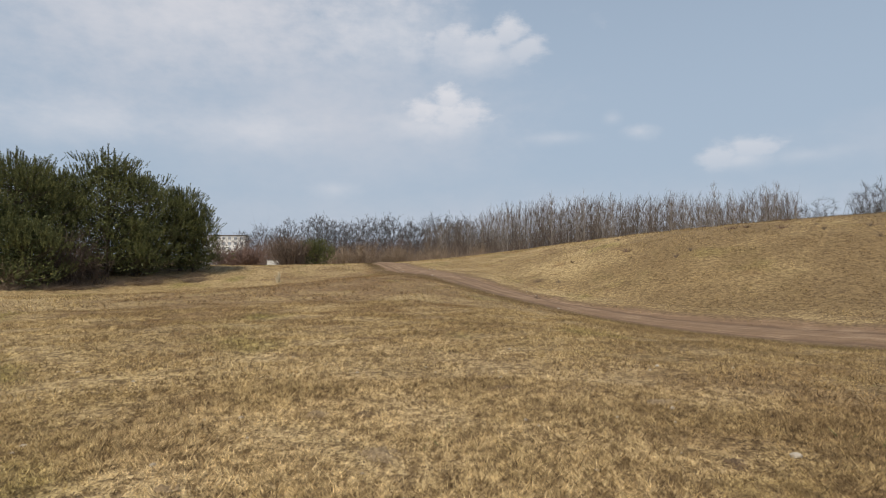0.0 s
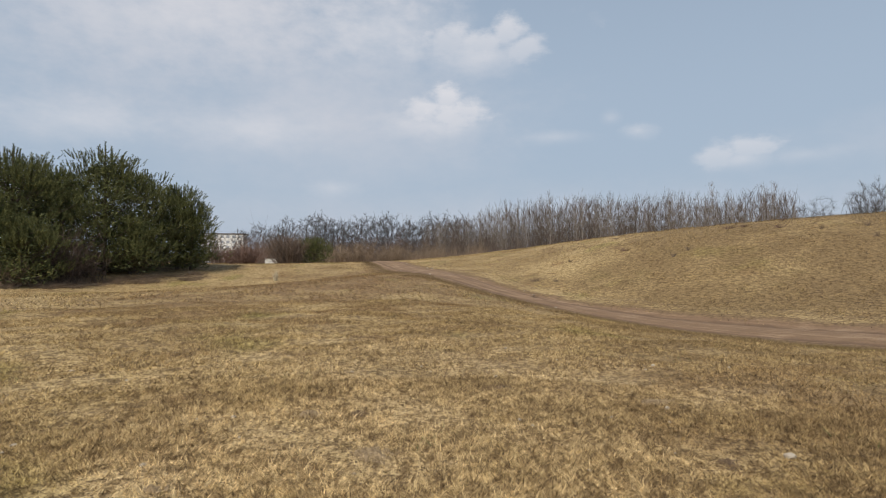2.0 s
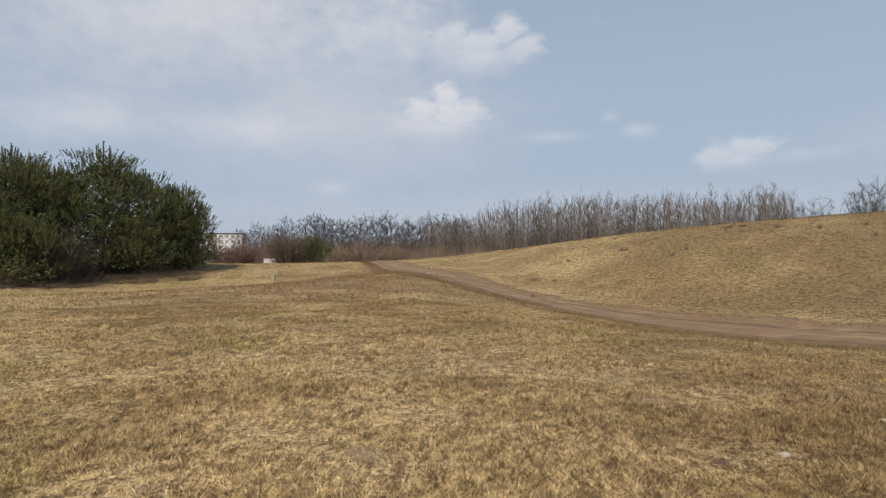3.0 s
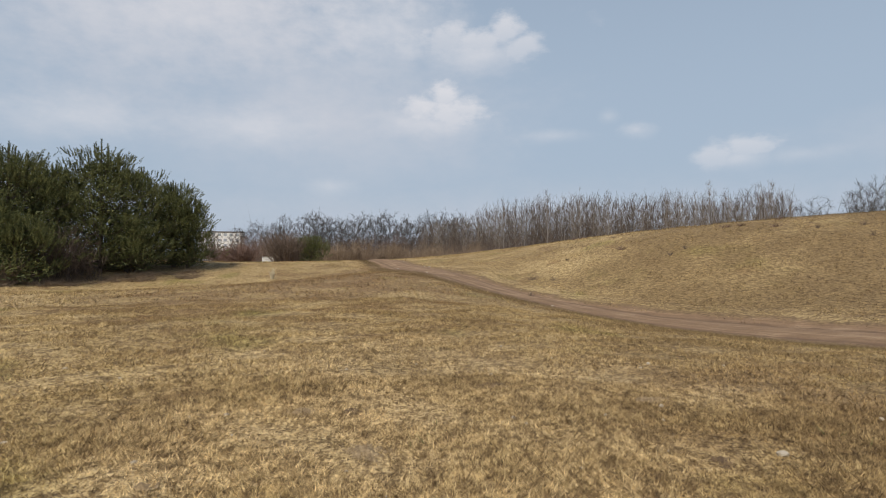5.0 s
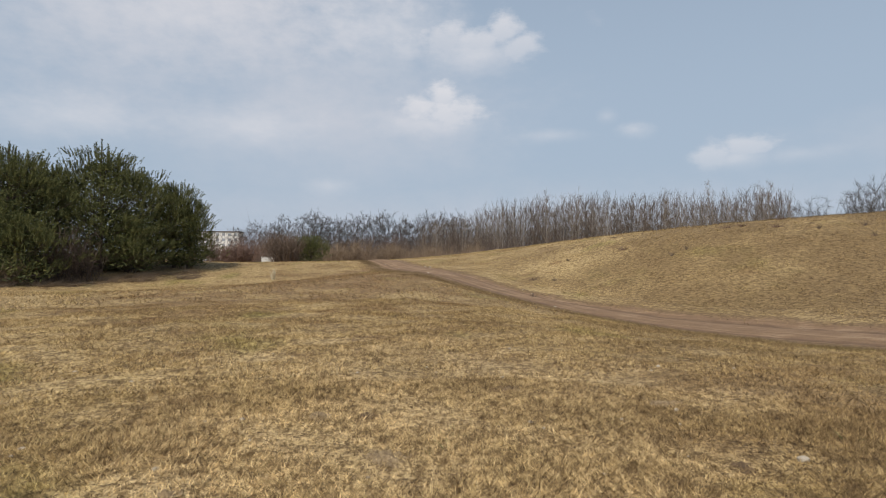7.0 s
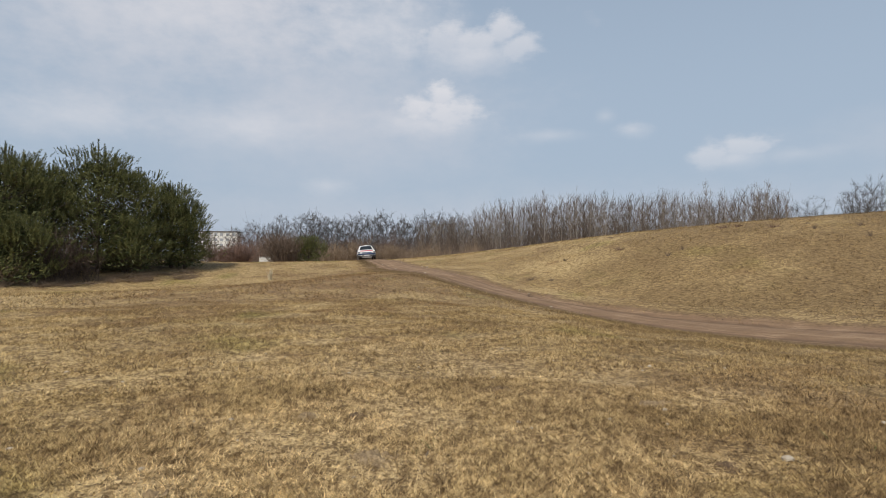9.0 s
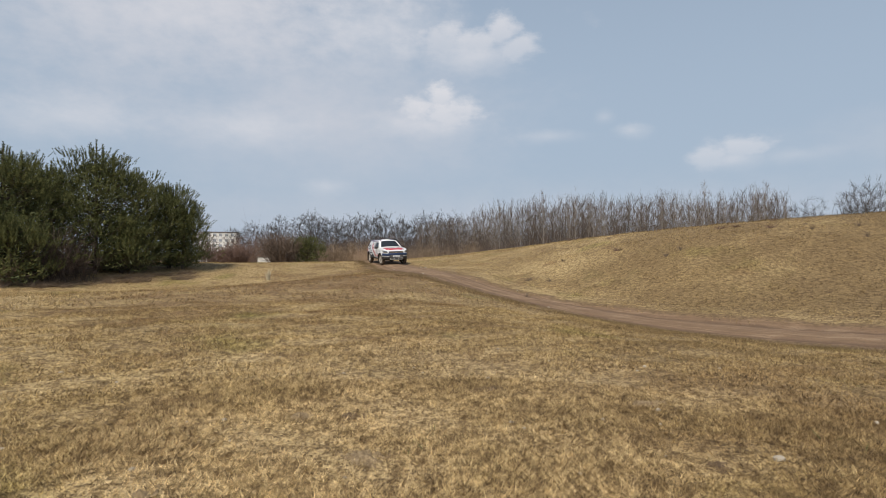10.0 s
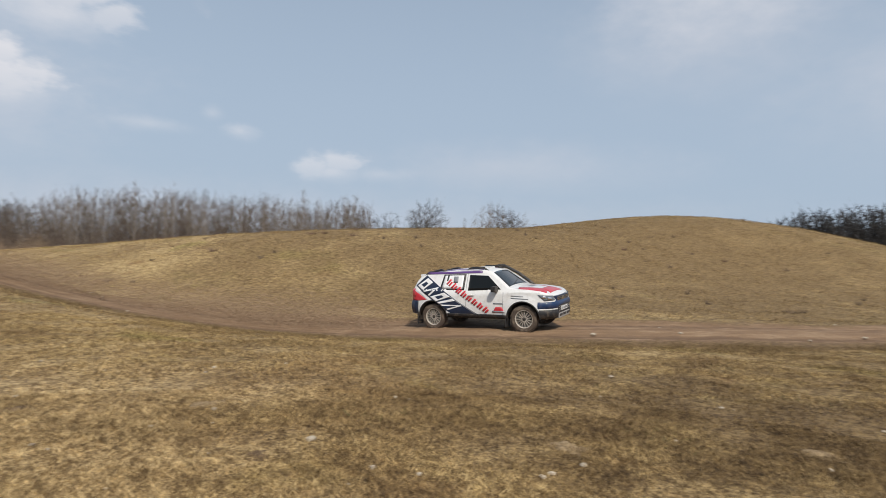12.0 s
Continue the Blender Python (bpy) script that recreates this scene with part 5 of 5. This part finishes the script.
build_stones()
build_weeds()


# ---- dust behind the car ----
def build_dust():
    rng = np.random.default_rng(31)
    puffs, proto = [], None
    n = 16000
    c = rng.normal(0, 1, (n, 3)) * np.array([1.3, 0.8, 0.46])
    c[:, 2] = np.abs(c[:, 2])
    e = rng.normal(0, 0.0115, (n, 3, 3))
    v = (c[:, None, :] + e).reshape(-1, 3)
    f = np.arange(len(v)).reshape(-1, 3)
    for i in range(len(DUST)):
        if proto is None:
            proto = ob = fast_mesh("dust_cloud", v, f, MAT["dust"])
        else:
            ob = new("dust_cloud", proto.data)
        tagged(ob, "thin brown dust cloud raised from the track", "dust", "dust behind the car")
        puffs.append(ob)
    return puffs


# time of passing, size on the scale of one puff
DUST = [9.6, 9.75, 9.87, 10.0, 10.15, 10.3, 10.45, 10.6, 10.75, 10.9, 11.05, 11.2, 11.35, 11.5, 11.62, 11.74, 11.86, 11.95]
PUFFS = build_dust()


def build_insect():
    bug = tagged(new("insect"), "small dark flying insect over the meadow", "insect")
    bm = bmesh.new()
    bmesh.ops.create_uvsphere(bm, u_segments=10, v_segments=6, radius=0.0026)
    for v in bm.verts:
        v.co.x *= 1.9
    part("body", bm, MAT["black"], bug)
    for s in (-1, 1):
        bm = bmesh.new()
        q = [bm.verts.new(p) for p in ((0.002, s * 0.002, 0.003), (0.004, s * 0.010, 0.007), (-0.004, s * 0.012, 0.008), (-0.005, s * 0.003, 0.004))]
        bm.faces.new(q)
        part("wing", bm, MAT["grey_film"], bug)
    return bug


BUG = build_insect()


# ---- what moves ----
# seconds, x, y, heading (degrees from -y towards +x)
DRIVE = [(7.0, -13.5, 102.0, 6), (8.0, -9.6, 80.0, 7), (8.5, -7.95, 68.2, 8), (9.0, -6.95, 60.2, 9), (9.5, -5.9, 52.6, 14), (10.0, -3.05, 40.9, 22.5), (10.5, -0.05, 31.2, 23.5),
         (11.0, 3.44, 26.0, 26), (11.5, 7.42, 18.55, 19.5), (12.0, 12.12, 11.13, 23.5)]


def drive(t):
    """The car's place and heading at t seconds, smooth between the rows."""
    rows = np.array(DRIVE)
    t = max(t, rows[0, 0])
    i = int(np.clip(np.searchsorted(rows[:, 0], t) - 1, 0, len(rows) - 2))
    a, b = rows[max(i - 1, 0)], rows[i]
    c, d = rows[i + 1], rows[min(i + 2, len(rows) - 1)]
    h = c[0] - b[0]
    s = (t - b[0]) / h
    mb = (c[1:] - a[1:]) / max(c[0] - a[0], 1e-6) * h
    mc = (d[1:] - b[1:]) / max(d[0] - b[0], 1e-6) * h
    return (2 * s ** 3 - 3 * s ** 2 + 1) * b[1:] + (s ** 3 - 2 * s ** 2 + s) * mb + (3 * s ** 2 - 2 * s ** 3) * c[1:] + (s ** 3 - s ** 2) * mc


def car_pose(t):
    x, y, h = drive(t)
    a = radians(h)
    fx, fy = math.sin(a), -math.cos(a)
    sx, sy = -fy, fx
    z = lambda u, v: float(height(x + fx * u + sx * v, y + fy * u + sy * v))
    p = Vector((2 * fx * 1.335, 2 * fy * 1.335, z(1.335, 0) - z(-1.335, 0))).normalized()
    q = Vector((2 * sx * 0.77, 2 * sy * 0.77, z(0, 0.77) - z(0, -0.77))).normalized()
    up = p.cross(q).normalized()
    q = up.cross(p)
    m = Matrix(((p.x, q.x, up.x, x), (p.y, q.y, up.y, y), (p.z, q.z, up.z, (z(1.335, 0) + z(-1.335, 0)) / 2 + 0.012), (0, 0, 0, 1)))
    return m


def motions():
    times = [7.0 + k / 10 for k in range(51)]
    walk(CAR, [(0.0, car_pose(7.0)), (6.8, car_pose(7.0))] + [(t, car_pose(t)) for t in times])
    spins, turn = [(0.0, 0.0), (6.95, 0.0)], 0.0
    last = drive(7.0)
    for k in range(1, 151):
        t = 7.0 + k / FPS
        here = drive(t)
        turn += min(80.0, math.degrees(math.hypot(*(here - last)[:2]) / TYRE))
        last = here
        spins.append((t, turn))
    for w in WHEELS:
        x, y, z = w.location
        steer = 6 if x > 0 else 0
        walk(w, [(t, pose(x, y, z, 0, 0, steer) @ pose(0, 0, 0, 0, a, 0)) for t, a in spins])
    rng = np.random.default_rng(77)
    for t, ob in zip(DUST, PUFFS):
        x, y, h = drive(t - 0.12)
        z = float(height(x, y))
        yaw = -90 + h + rng.uniform(-20, 20)
        drift = rng.uniform(-0.9, -0.4)
        steps = [(0.0, x, y, z - 2.4), (t - 0.05, x, y, z - 2.4), (t + 0.12, x, y, z), (t + 0.7, x + drift * 0.7, y + 0.2, z + 0.2),
                 (t + 1.3, x + drift * 1.3, y + 0.4, z + 0.1), (t + 2.2, x + drift * 2.0, y + 0.5, z - 0.9)]
        rows = [(a, pose(b, c, d, 0, 0, yaw)) for a, b, c, d in steps if a < 12.0]
        rows.append((12.0, rows[-1][1]))
        walk(ob, rows)
    walk(BUG, [(0.0, pose(0.2, 2.4, 0.02)), (8.9, pose(0.2, 2.4, 0.02)), (9.2, pose(1.25, 1.9, 1.75)), (9.4, pose(1.86, 2.0, 2.25)), (9.6, pose(2.42, 2.0, 2.47)),
               (9.8, pose(3.2, 2.2, 2.9)), (10.2, pose(5.0, 2.0, 4.2)), (12.0, pose(9.0, -6.0, 6.0))])


motions()
